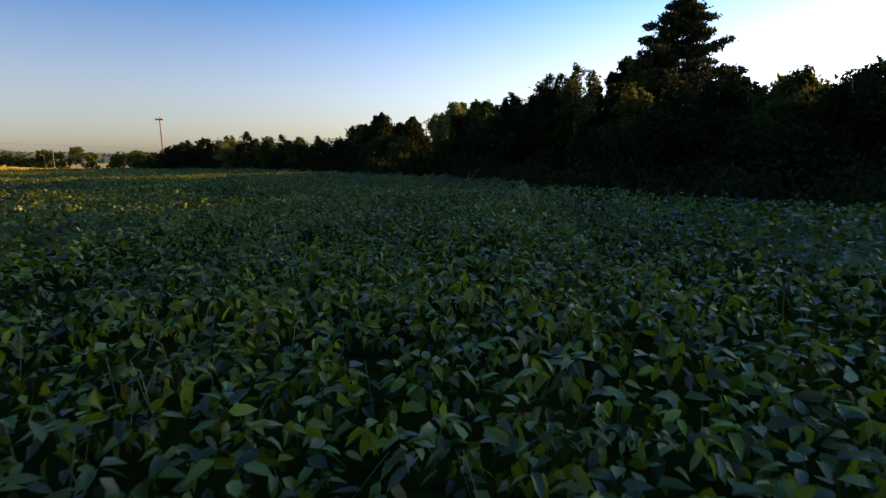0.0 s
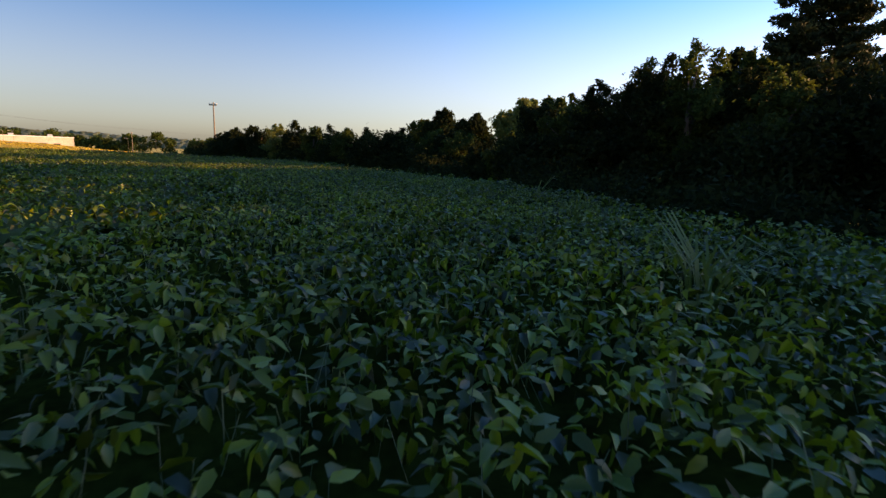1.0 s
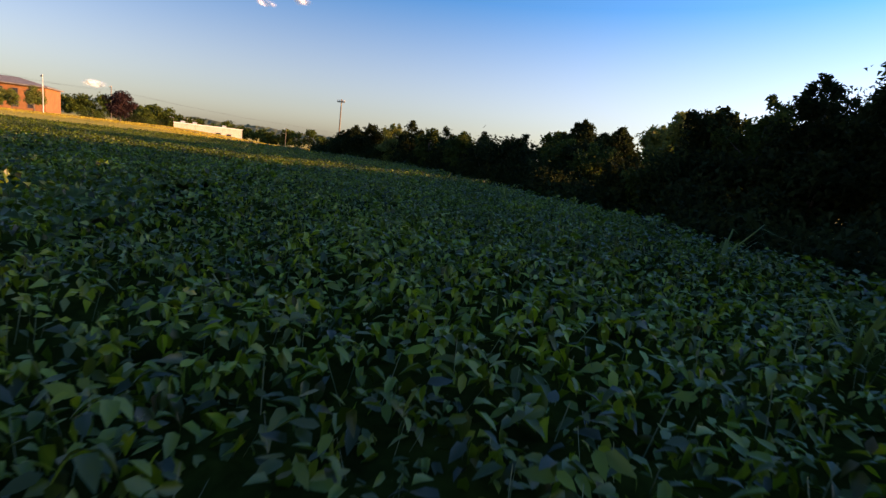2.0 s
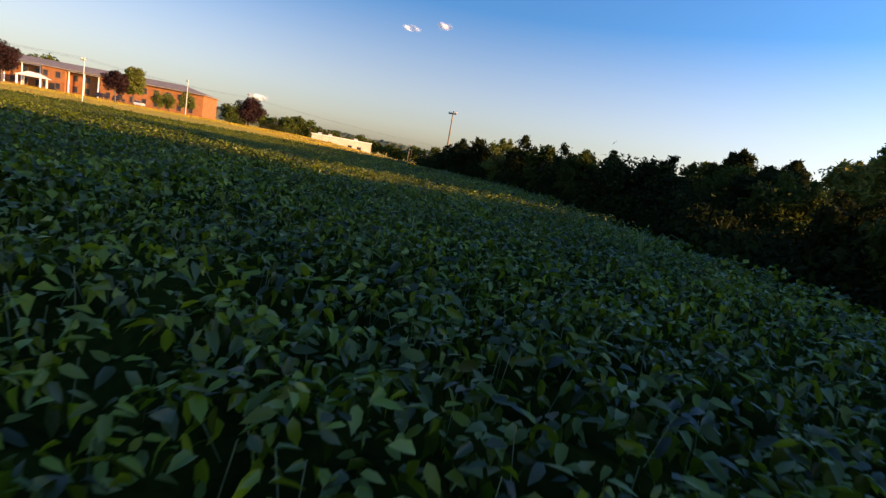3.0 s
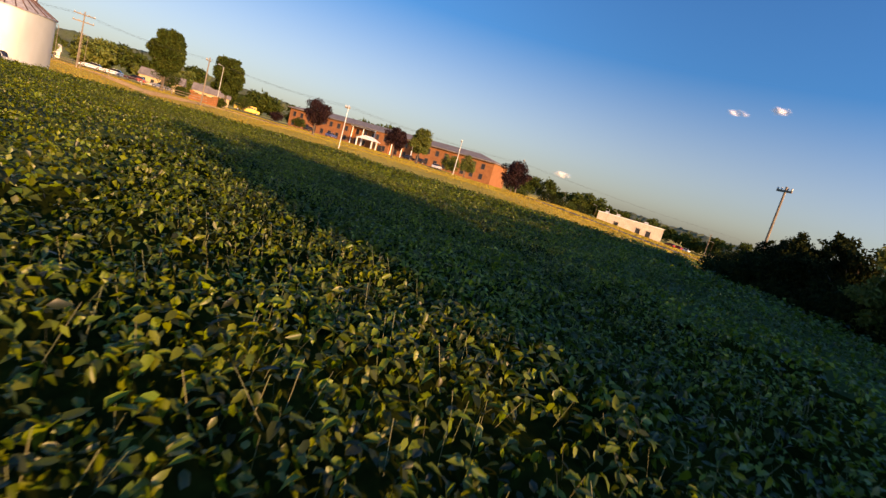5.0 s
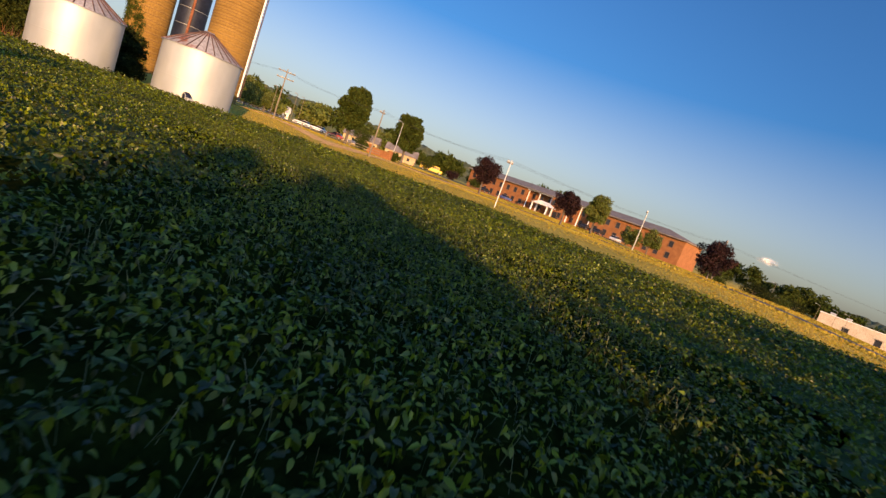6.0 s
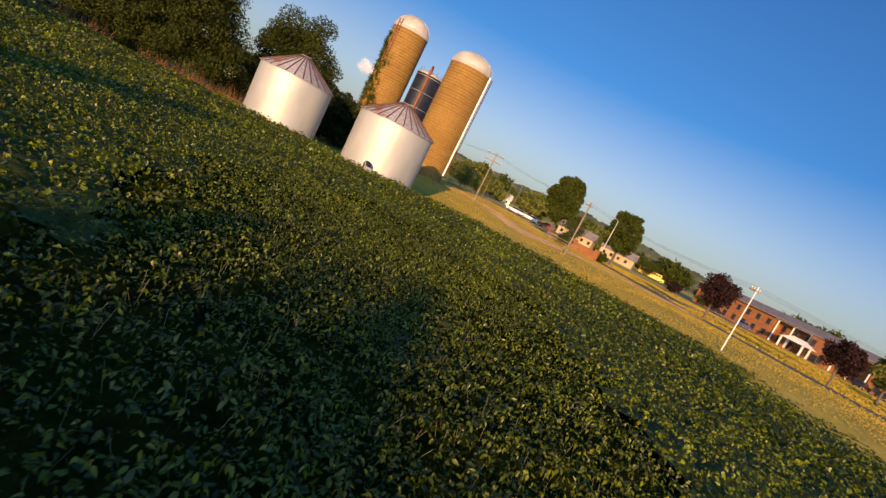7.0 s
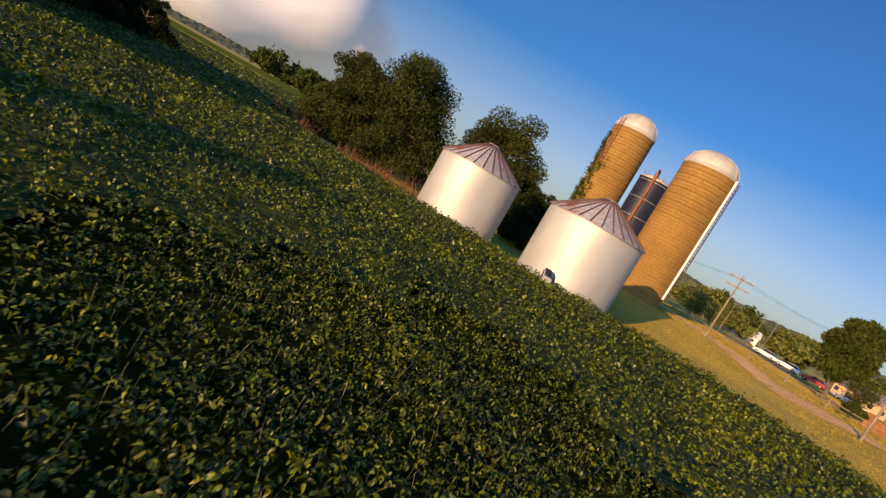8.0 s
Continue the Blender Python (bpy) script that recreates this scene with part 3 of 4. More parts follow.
hedge_stuff("hedge_brush", [(-21.6, -30.6), (-16, -30.4), (-8, -29.6), (0, -28.2), (8, -25.6), (15, -23.6)], 3.5, 3.4, 23, LEAF_DARK, "dense brush along the hedgerow's foot, shade put into its colour", 80000, 0.19)
hedge_stuff("hedge_brush", [(14.5, -23.6), (21, -22.4)], 2.0, 3.0, 27, LEAF_DARK, "low brush at the hedgerow's end, shade put into its colour", 9000, 0.2)
# two unseen leafy fillers that close light gaps between the hidden trees
hedge_stuff("far_hedge", [(-30.7, -57), (-24.6, -57)], 12.2, 2.5, 31, LEAF_DARK, "unseen leafy filler added to thicken the tree shadow on the field", 18000, 0.5)
hedge_stuff("far_hedge", [(-30.9, -57), (-6, -57)], 8.6, 2.5, 32, LEAF_DARK, "unseen leafy filler added to thicken the tree shadow on the field", 27000, 0.5)
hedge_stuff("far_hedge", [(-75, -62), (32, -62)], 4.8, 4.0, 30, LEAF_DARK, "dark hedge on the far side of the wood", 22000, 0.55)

# Oaks behind the bins, and the shaded clump to the north-west, its shade in the leaf colour
for k, (x, y, h, w, b, leaf, lab) in enumerate([
    (-26.9, 53.6, 11.3, 9.0, 0.2, OAK_LEAF, "broad dark green tree beside the grain bins"), (-20.4, 54, 14.4, 13.6, 0.3, OAK_LEAF, "large round dark green tree beside the grain bins"),
    (-9.9, 58.4, 13.6, 10.8, 0.5, OAK_LEAF, "tall green tree behind the grain bins"), (-5.6, 60, 8.0, 6.0, 0.3, LEAF_DARK, "tree behind the bins, shade put into its colour"), (-3.4, 57, 6.4, 5, 0.1, LEAF_DARK, "leafy shrub between the bins, shade put into its colour"), (-3.0, 46, 5.0, 5.0, 0.1, LEAF_DARK, "leafy shrub between the bins, shade put into its colour"),
    (-47, 45, 4.8, 6, 0.1, LEAF_DARK, "tree at the field's far side, shade put into its colour"), (-44, 38.5, 4.8, 6.5, 0.1, LEAF_DARK, "tree at the field's far side, shade put into its colour"), (-41.5, 32.5, 5.4, 6.5, 0.1, LEAF_DARK, "tree at the field's far side, shade put into its colour"), (-38.5, 26.5, 6.0, 6.5, 0.1, LEAF_DARK, "tree at the field's far side, shade put into its colour"), (-36, 20, 6.5, 6.5, 0.1, LEAF_DARK, "tree at the field's far side, shade put into its colour"), (-34, 13, 7, 6.5, 0.1, LEAF_DARK, "tree at the field's far side, shade put into its colour"),
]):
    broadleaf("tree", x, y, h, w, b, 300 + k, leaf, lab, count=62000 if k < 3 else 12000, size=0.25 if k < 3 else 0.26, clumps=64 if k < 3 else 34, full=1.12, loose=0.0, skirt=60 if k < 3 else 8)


# ---- grain bins ----
def grain_bin(x, y, r, eave, apex, turn):
    root = new("grain_bin")
    root.matrix_basis = pose(x, y, 0, 0, 0, turn)
    tagged(root, "round galvanised grain bin with a rusty ribbed cone roof", "grain bin", "grain bins")
    rows, z = [(r + 0.03, 0.0)], 0.0
    while z < eave - 0.02:
        rows.append((r + (0.006 if int(z / 0.05) % 2 else -0.006), z))
        z += 0.05
    rows.append((r, eave))
    v, f = revolve(rows, 72)
    put("wall", raw_mesh("wall", v, f, GALV, True), root)
    v, f = revolve([(r + 0.12, eave - 0.06), (r + 0.12, eave - 0.01), (0.45, apex - 0.12), (0.42, apex), (0.0, apex + 0.03)], 48)
    put("roof", raw_mesh("roof", v, f, ROOF_TIN), root, "rust-streaked tin cone roof")
    for k in range(28):
        a = 2 * math.pi * k / 28
        o = np.array([math.cos(a), math.sin(a), 0])
        v, f = tube_data([o * (r + 0.13) + [0, 0, eave + 0.0], o * 0.46 + [0, 0, apex - 0.09]], [0.05, 0.04], 5)
        put("rib", raw_mesh("rib", v, f, RIB_TIN), root)
    return root


grain_bin(-7.55, 36.3, 3.12, 4.85, 6.75, 10)
grain_bin(1.35, 33.9, 3.3, 5.05, 7.0, 0)


def stave_silo(x, y, r, shoulder, top, label, chute_az=None):
    root = new("silo")
    root.matrix_basis = pose(x, y, float(ground_z(x, y)) - 0.1)
    tagged(root, label, "silo", "concrete silos")
    # the body: rings of staves with shallow recessed joints
    rows, z, step = [(r, 0.0)], 0.0, 0.76
    while z < shoulder - 0.1:
        nxt = min(z + step, shoulder)
        rows += [(r, z + 0.03), (r, nxt - 0.03), (r - 0.03, nxt)]
        z = nxt
    rows.append((r, shoulder))
    v, f = revolve(rows, 64)
    put("wall", raw_mesh("wall", v, f, STAVE, True), root)
    z = 0.5
    while z < shoulder - 0.2:
        v, f = revolve([(r - 0.02, z - 0.022), (r + 0.03, z - 0.018), (r + 0.03, z + 0.018), (r - 0.02, z + 0.022)], 48)
        put("hoop", raw_mesh("hoop", v, f, HOOP), root)
        z += 0.76 if z < shoulder * 0.55 else 0.38
    hgt = top - shoulder
    prof = [(r + 0.06, shoulder - 0.15), (r + 0.06, shoulder)] + [((r + 0.02) * math.cos(a), shoulder + hgt * math.sin(a)) for a in np.linspace(0, math.pi / 2 - 0.02, 12)]
    v, f = revolve(prof, 64)
    put("dome", raw_mesh("dome", v, f, DOME, True), root, "weathered metal dome")
    for k in range(16):
        a = 2 * math.pi * k / 16
        pts = [((r + 0.045) * math.cos(e) * math.cos(a), (r + 0.045) * math.cos(e) * math.sin(a), shoulder + hgt * math.sin(e) + 0.02) for e in np.linspace(0.02, 1.45, 8)]
        v, f = tube_data(pts, np.full(8, 0.022), 4)
        put("dome_seam", raw_mesh("dome_seam", v, f, DOME), root)
    if chute_az is not None:
        a = radians(chute_az)
        out = np.array([math.cos(a), math.sin(a), 0])
        bm = bmesh.new()
        box(bm, (0.22, 0.22, shoulder - 1.2), ((r + 0.2) * out[0], (r + 0.2) * out[1], (shoulder + 1.2) / 2), chute_az, 0.05)
        part("chute", bm, WHITE_PAINT, root, "pale metal unloading chute")
        side = np.array([-out[1], out[0], 0])
        for off in (0.34, 1.0):
            p = out * (r + 0.16) + side * off
            v, f = tube_data([p + [0, 0, 1.2], p + [0, 0, shoulder]], [0.07, 0.07], 6)
            put("ladder_rail", raw_mesh("ladder_rail", v, f, RIB_TIN), root)
        rung = None
        for z in np.arange(1.5, shoulder, 0.42):
            if rung is None:
                v, f = tube_data([out * (r + 0.16) + side * 0.34, out * (r + 0.16) + side * 1.0], [0.05, 0.05], 5)
                rung = raw_mesh("rung", v, f, RIB_TIN)
            put("rung", rung, root, "", pose(0, 0, z))
    return root


stave_silo(10.3, 58.5, 2.85, 15.3, 17.4, "tall tan concrete stave silo with a metal dome", -38)
vine_silo = stave_silo(1.8, 64.9, 2.55, 16.8, 19.0, "tan concrete stave silo with climbing vines and a rusty ladder")


def silo_vines():
    rng = np.random.default_rng(77)
    cs, rs = [], []
    for _ in range(520):
        z = 16.0 * rng.random() ** 1.2
        reach = 85 * max(0.05, 1 - z / 15) + 16 + (26 if 9.5 < z < 12.5 else 0)
        a = radians(185 + rng.random() ** 1.2 * reach)
        if z > 9 and rng.random() < 0.45:
            continue
        cs.append((2.6 * math.cos(a), 2.6 * math.sin(a), z + 0.2))
        rs.append(rng.uniform(0.16, 0.34))
    v, f = leaf_cloud(rng, cs, rs, 9000, 0.16, 1.0)
    rad = np.hypot(v[:, 0], v[:, 1])
    v[:, :2] *= (np.maximum(rad, 2.58) / rad)[:, None]
    put("vines", raw_mesh("vines", v, f, LEAF_MID), vine_silo, "green vines climbing the wall")
    a = radians(222)
    out, side = np.array([math.cos(a), math.sin(a), 0]), np.array([-math.sin(a), math.cos(a), 0])
    for off in (-0.25, 0.25):
        p = out * 2.75 + side * off
        v, f = tube_data([p + [0, 0, 11.8], p + [0, 0, 17.6]], [0.05, 0.05], 6)
        put("ladder_rail", raw_mesh("ladder_rail", v, f, RUST), vine_silo)
    for z in np.arange(12.1, 17.5, 0.45):
        v, f = tube_data([out * 2.75 + side * 0.25 + [0, 0, z], out * 2.75 - side * 0.25 + [0, 0, z]], [0.03, 0.03], 5)
        put("rung", raw_mesh("rung", v, f, RUST), vine_silo)


silo_vines()


def blue_silo():
    root = new("silo")
    root.matrix_basis = pose(7.0, 66.5, float(ground_z(7.0, 66.5)) - 0.1)
    tagged(root, "dark blue steel silo with a rusty filling pipe", "silo")
    r, h = 1.95, 13.1
    v, f = revolve([(r, 0), (r, h)], 48)
    put("wall", raw_mesh("wall", v, f, BLUE_STEEL, True), root)
    v, f = revolve([(r + 0.05, h - 0.1), (r + 0.05, h), (r * .5, h + .5), (0.0, h + .62)], 48)
    put("roof", raw_mesh("roof", v, f, DOME, True), root, "pale metal roof")
    for z in np.arange(1.2, h, 2.3):
        v, f = revolve([(r - .01, z - .03), (r + .025, z - .025), (r + .025, z + .025), (r - .01, z + .03)], 48)
        put("band", raw_mesh("band", v, f, GALV), root)
    a = radians(255)
    o = np.array([math.cos(a), math.sin(a), 0])
    pts = [o * (r + .22) + [0, 0, .3], o * (r + .22) + [0, 0, h * .5], o * (r + .22) + [0, 0, h + .5], o * (r + .1) + [0, 0, h + 1.0], o * (r - .4) + [0, 0, h + 1.15], o * (r - .9) + [0, 0, h + .95], o * (r - 1.0) + [0, 0, h + .4]]
    v, f = tube_data(pts, np.full(len(pts), 0.17), 10)
    put("filling_pipe", raw_mesh("filling_pipe", v, f, RUST, True), root, "rust-red filling pipe curving over the top")
    for k in range(10):
        a2 = 2 * math.pi * k / 10
        v, f = tube_data([(1.7 * math.cos(a2), 1.7 * math.sin(a2), h + .1), (1.7 * math.cos(a2), 1.7 * math.sin(a2), h + .8)], [.025, .025], 5)
        put("rail_post", raw_mesh("rail_post", v, f, RUST), root)


blue_silo()


def aeration_fan():
    root = new("aeration_fan")
    root.matrix_basis = pose(0.0, 30.2, -0.1, 0, 0, -78)
    tagged(root, "small grey fan unit standing against the bin", "fan")
    v, f = revolve([(0.0, -0.2), (0.42, -0.2), (0.48, -0.12), (0.48, 0.12), (0.42, 0.2), (0.0, 0.2)], 24)
    put("housing", raw_mesh("housing", v, f, BLUE_STEEL, True), root, "", pose(0, 0, 1.05, 90, 0, 0))
    v, f = revolve([(0.30, -0.03), (0.36, -0.03), (0.36, 0.03), (0.30, 0.03), (0.30, -0.03)], 24)
    put("ring", raw_mesh("ring", v, f, GALV, True), root, "", pose(0, -0.22, 1.05, 90, 0, 0))
    bm = bmesh.new()
    box(bm, (0.5, 0.5, 0.35), (0.62, 0, 0.95), 0, 0.04)
    part("motor", bm, GALV, root)
    for dx in (-0.3, 0.3, 0.75):
        bm = bmesh.new()
        box(bm, (0.07, 0.35, 0.9), (dx, 0, 0.43), 0, 0.01)
        part("leg", bm, GALV, root)


aeration_fan()


# ---- the brick school and the pale building ----
def school():
    a, b = Vector((121, 121.7, 0)), Vector((129.2, 41.8, 0))
    length, turn = (b - a).length, math.degrees(math.atan2(b.y - a.y, b.x - a.x))
    root = new("school_building")
    root.matrix_basis = pose(a.x, a.y, 1.0, 0, 0, turn)
    tagged(root, "long two-storey red brick school with a grey roof and white columns", "building")
    H = 6.8
    # walls: two wings and a set-back middle, all behind the line y = 0 (local y points away from the field)
    for x0, x1, y0 in ((0, 26.5, 0.0), (26.5, 37, 2.4), (37, 43, -0.4), (43, 52, 2.4), (52, length, 0.0)):
        bm = bmesh.new()
        box(bm, (x1 - x0, 16 - y0, H + 3), ((x0 + x1) / 2, (16 + y0) / 2, H / 2 - 1.5))
        part("wall", bm, BRICK, root)
    # hipped roof with an overhang
    bm = bmesh.new()
    o = 0.7
    lower = [bm.verts.new(p) for p in ((-o, -o - 0.4, H), (length + o, -o - 0.4, H), (length + o, 16 + o, H), (-o, 16 + o, H))]
    edge = [bm.verts.new((v.co.x, v.co.y, H + 0.28)) for v in lower]
    ridge = [bm.verts.new((8, 8, H + 2.3)), bm.verts.new((length - 8, 8, H + 2.3))]
    bm.faces.new(lower[::-1])
    for i in range(4):
        bm.faces.new((lower[i], lower[(i + 1) % 4], edge[(i + 1) % 4], edge[i]))
    bm.faces.new((edge[0], edge[1], ridge[1], ridge[0]))
    bm.faces.new((edge[2], edge[3], ridge[0], ridge[1]))
    bm.faces.new((edge[1], edge[2], ridge[1]))
    bm.faces.new((edge[3], edge[0], ridge[0]))
    part("roof", bm, SHINGLE, root, "grey shingle roof")
    pane, frame_ = bmesh.new(), bmesh.new()
    box(pane, (1.15, 0.06, 1.6), (0, 0, 0))
    box(frame_, (1.42, 0.07, 0.16), (0, 0.0, -0.88))
    box(frame_, (1.42, 0.05, 0.13), (0, 0.0, 0.865))
    box(frame_, (0.11, 0.05, 1.6), (-0.635, 0.0, 0))
    box(frame_, (0.11, 0.05, 1.6), (0.635, 0.0, 0))
    pm, fm = bpy.data.meshes.new("window"), bpy.data.meshes.new("window_frame")
    pane.to_mesh(pm), frame_.to_mesh(fm)
    pane.free(), frame_.free()
    pm.materials.append(GLASS), fm.materials.append(TRIM)
    for z in (1.8, 5.0):
        x = 2.2
        while x < length - 1:
            y0 = 2.4 if 26.5 < x < 37 or 43 < x < 52 else (-0.4 if 37 <= x <= 43 else 0.0)
            w = put("window", pm, root, "", pose(x, y0 - 0.05, z))
            put("window_frame", fm, w, "", pose(0, -0.03, 0))
            x += 3.25
    for x in (27.2, 31.6, 36.3, 43.6, 47.6, 51.4):
        v, f = revolve([(0.28, 0), (0.28, 0.25), (0.18, 0.35), (0.16, H - 0.5), (0.24, H - 0.3), (0.24, H)], 14)
        put("column", raw_mesh("column", v, f, WHITE_PAINT, True), root, "white round column", pose(x, 0.3, 0))
    for x, w in ((31.75, 10.4), (47.5, 8.9)):
        bm = bmesh.new()
        box(bm, (w, 0.6, 0.3), (x, 0.1, H - 0.16))
        part("beam", bm, WHITE_PAINT, root, "white porch beam")
    # small gabled entrance canopy on posts
    bm = bmesh.new()
    pts = [(-3.4, 0, 3.1), (3.4, 0, 3.1), (0, 0, 4.4)]
    f0, f1 = [bm.verts.new((36.5 + x, -6.0, z)) for x, _, z in pts], [bm.verts.new((36.5 + x, 0.8, z)) for x, _, z in pts]
    bm.faces.new(f0), bm.faces.new(f1[::-1])
    for i in range(3):
        bm.faces.new((f0[i], f1[i], f1[(i + 1) % 3], f0[(i + 1) % 3]))
    bmesh.ops.recalc_face_normals(bm, faces=bm.faces[:])
    part("entrance_canopy", bm, WHITE_PAINT, root, "white gabled entrance canopy")
    for x, y in ((33.6, -5.6), (39.4, -5.6), (33.6, -2.4), (39.4, -2.4)):
        bm = bmesh.new()
        box(bm, (0.34, 0.34, 3.3), (x, y, 1.46), 0, 0.02)
        part("post", bm, WHITE_PAINT, root)
    bm = bmesh.new()
    box(bm, (2.2, 0.08, 2.5), (40, -0.43, 1.25))
    part("door", bm, GLASS, root, "dark glazed double door")


school()


def pale_building():
    root = new("pale_building")
    root.matrix_basis = pose(229, -4.6, -2.75, 0, 0, 6.5)
    tagged(root, "low pale flat-roofed block building with dark doors", "building")
    bm = bmesh.new()
    box(bm, (18, 29.4, 5.8), (9, 15.8, 2.9))
    part("wall", bm, PALE_WALL, root)
    bm = bmesh.new()
    box(bm, (18.4, 29.8, 0.3), (9, 15.8, 5.9))
    part("roof", bm, WHITE_PAINT, root, "pale flat roof edge")
    for y, w, h in ((7.0, 2.0, 2.9), (11.6, 2.0, 3.0), (21.6, 2.1, 3.0)):
        bm = bmesh.new()
        box(bm, (0.12, w, h), (-0.02, y, h / 2 + 0.05))
        box(bm, (0.5, w + 0.4, 0.12), (-0.2, y, h + 0.2))
        part("door", bm, GLASS, root, "dark door under a small hood")
    for x, y in ((6, 9), (9, 22), (5, 27)):
        bm = bmesh.new()
        box(bm, (1.4, 1.8, 0.9), (x, y, 6.5), 0, 0.05)
        part("roof_unit", bm, GALV, root, "grey rooftop air unit")


pale_building()


# ---- road, drive and verges ----
def strip(name, line, width, mat, label, category, lift):
    line = np.array(line, float)
    seg = np.hypot(*np.diff(line, axis=0).T)
    at_ = np.r_[0, np.cumsum(seg)]
    s = np.arange(0, at_[-1], 1.5)
    px, py = np.interp(s, at_, line[:, 0]), np.interp(s, at_, line[:, 1])
    for _ in range(6):
        px[1:-1], py[1:-1] = (px[:-2] + 2 * px[1:-1] + px[2:]) / 4, (py[:-2] + 2 * py[1:-1] + py[2:]) / 4
    tx, ty = np.gradient(px), np.gradient(py)
    n = np.hypot(tx, ty)
    nx, ny = -ty / n, tx / n
    cols = []
    for k in np.linspace(-1, 1, 5):
        w = k * width / 2 * (1 + 0.06 * wave(px, py, 2.0, k))
        x, y = px + nx * w, py + ny * w
        cols.append(np.stack([x, y, ground_z(x, y) + lift * (1.0 if abs(k) < 0.9 else 0.3)], -1))
    v = np.stack(cols, 1).reshape(-1, 3)
    m = 5
    i, j = np.meshgrid(np.arange(len(px) - 1), np.arange(m - 1), indexing="ij")
    a = i * m + j
    f = np.stack([a, a + 1, a + m + 1, a + m], -1).reshape(-1, 4)
    tagged(put(name, raw_mesh(name, v, f, mat, True)), label, category, kind="structure")


ROAD = [(46, 120), (42.5, 85), (40.8, 64), (40.2, 48), (40.6, 35), (43, 20), (47, 3), (52, -18), (58, -45), (66, -90), (80, -180)]
strip("road", ROAD, 4.4, ASPHALT, "narrow grey asphalt lane past the field", "road", 0.06)
DRIVE = [(15, 100), (16.6, 82), (18.4, 66), (20.4, 52), (22.6, 45), (26.0, 39.4), (31, 36), (38.6, 34)]
strip("gravel_drive", DRIVE, 3.8, GRAVEL, "pale gravel farm drive", "drive", 0.08)
strip("road", [(42, 46), (60, 56), (88, 72), (108, 98), (122, 145)], 6, ASPHALT, "grey asphalt road towards the school", "road", 0.07)
strip("parking_lot", [(103, 112), (108, 84), (112, 56), (116, 34)], 9, ASPHALT, "asphalt parking strip before the school", "road", 0.09)


def grass_blades(name, count, boxes_, h, mat, label, seed, keep=None, w=0.02):
    rng = np.random.default_rng(seed)
    area = np.array([(x1 - x0) * (y1 - y0) for x0, x1, y0, y1 in boxes_])
    pick = rng.choice(len(boxes_), count, p=area / area.sum())
    b = np.array(boxes_)[pick]
    x, y = rng.uniform(b[:, 0], b[:, 1]), rng.uniform(b[:, 2], b[:, 3])
    ok = ~inside(x, y, FIELD) & (to_line(x, y, ROAD) > 2.5) & (to_line(x, y, DRIVE) > 1.6 + 0.5 * wave(x, y, 1.5))
    if keep is not None:
        ok &= keep(x, y)
    x, y = x[ok], y[ok]
    n = len(x)
    z = ground_z(x, y)
    hh = h * rng.uniform(0.5, 1.3, n) * (1 + 0.3 * wave(x, y, 3.0))
    a = rng.uniform(0, np.pi, n)
    ww = w * rng.uniform(0.6, 1.4, n)
    c, s = np.cos(a) * ww, np.sin(a) * ww
    lx, ly = rng.normal(0, 0.3, n) * hh, rng.normal(0, 0.3, n) * hh
    v = np.stack([np.stack([x - c, y - s, z], -1), np.stack([x + c, y + s, z], -1), np.stack([x + lx, y + ly, z + hh], -1)], 1).reshape(-1, 3)
    f = np.arange(n)[:, None] * 3 + np.arange(3)
    tagged(put(name, raw_mesh(name, v, f, mat)), label, "grass", kind="stuff")


grass_blades("dry_grass", 140000, [(4, 40, 26, 60), (18, 42, -28, 30), (8, 60, 60, 100)], 0.075, BLADE, "short dry golden grass on the verge", 31, w=0.034)
def gravel_stones():
    """Loose stones on the drive that catch the low sun."""
    rng = np.random.default_rng(35)
    n = 30000
    x, y = rng.uniform(12, 40, n), rng.uniform(33, 100, n)
    ok = to_line(x, y, DRIVE) < 1.75 + 0.2 * wave(x, y, 1.5)
    x, y = x[ok], y[ok]
    n = len(x)
    base = np.stack([x, y, ground_z(x, y) + 0.07], -1)
    r = rng.uniform(0.03, 0.075, n)[:, None]
    a = rng.uniform(0, 2 * np.pi, n)
    ring = [base + r * np.stack([np.cos(a + k), np.sin(a + k), 0 * a], -1) * 1.2 for k in (0, 2.1, 4.2)] + [base + r * np.stack([0.3 * np.cos(a), 0.3 * np.sin(a), 0 * a + 1.1], -1)]
    f = np.concatenate([np.arange(n)[:, None] * 4 + t for t in ([0, 1, 3], [1, 2, 3], [2, 0, 3])], 0)
    tagged(put("gravel_stones", raw_mesh("gravel_stones", np.stack(ring, 1).reshape(-1, 3), f, GRAVEL)), "loose pale stones on the farm drive", "gravel", kind="stuff")


gravel_stones()
grass_blades("dry_grass", 56000, [(40, 110, -30, 80)], 0.13, BLADE, "dry golden lawn beyond the road", 32, w=0.15)
grass_blades("rusty_brush", 14000, [(-34, -5, 30, 48)], 1.4, REDGRASS, "rusty dry brush in front of the trees by the bins", 33, lambda x, y: (y > 33.5 - 0.45 * np.minimum(x + 12, 0)) & (y < 40 - 0.6 * np.minimum(x + 12, 0)) & (x < -11) & (wave(x, y, 2.2, 4.0) > 0.1 - 0.03 * (x + 22)), w=0.03)


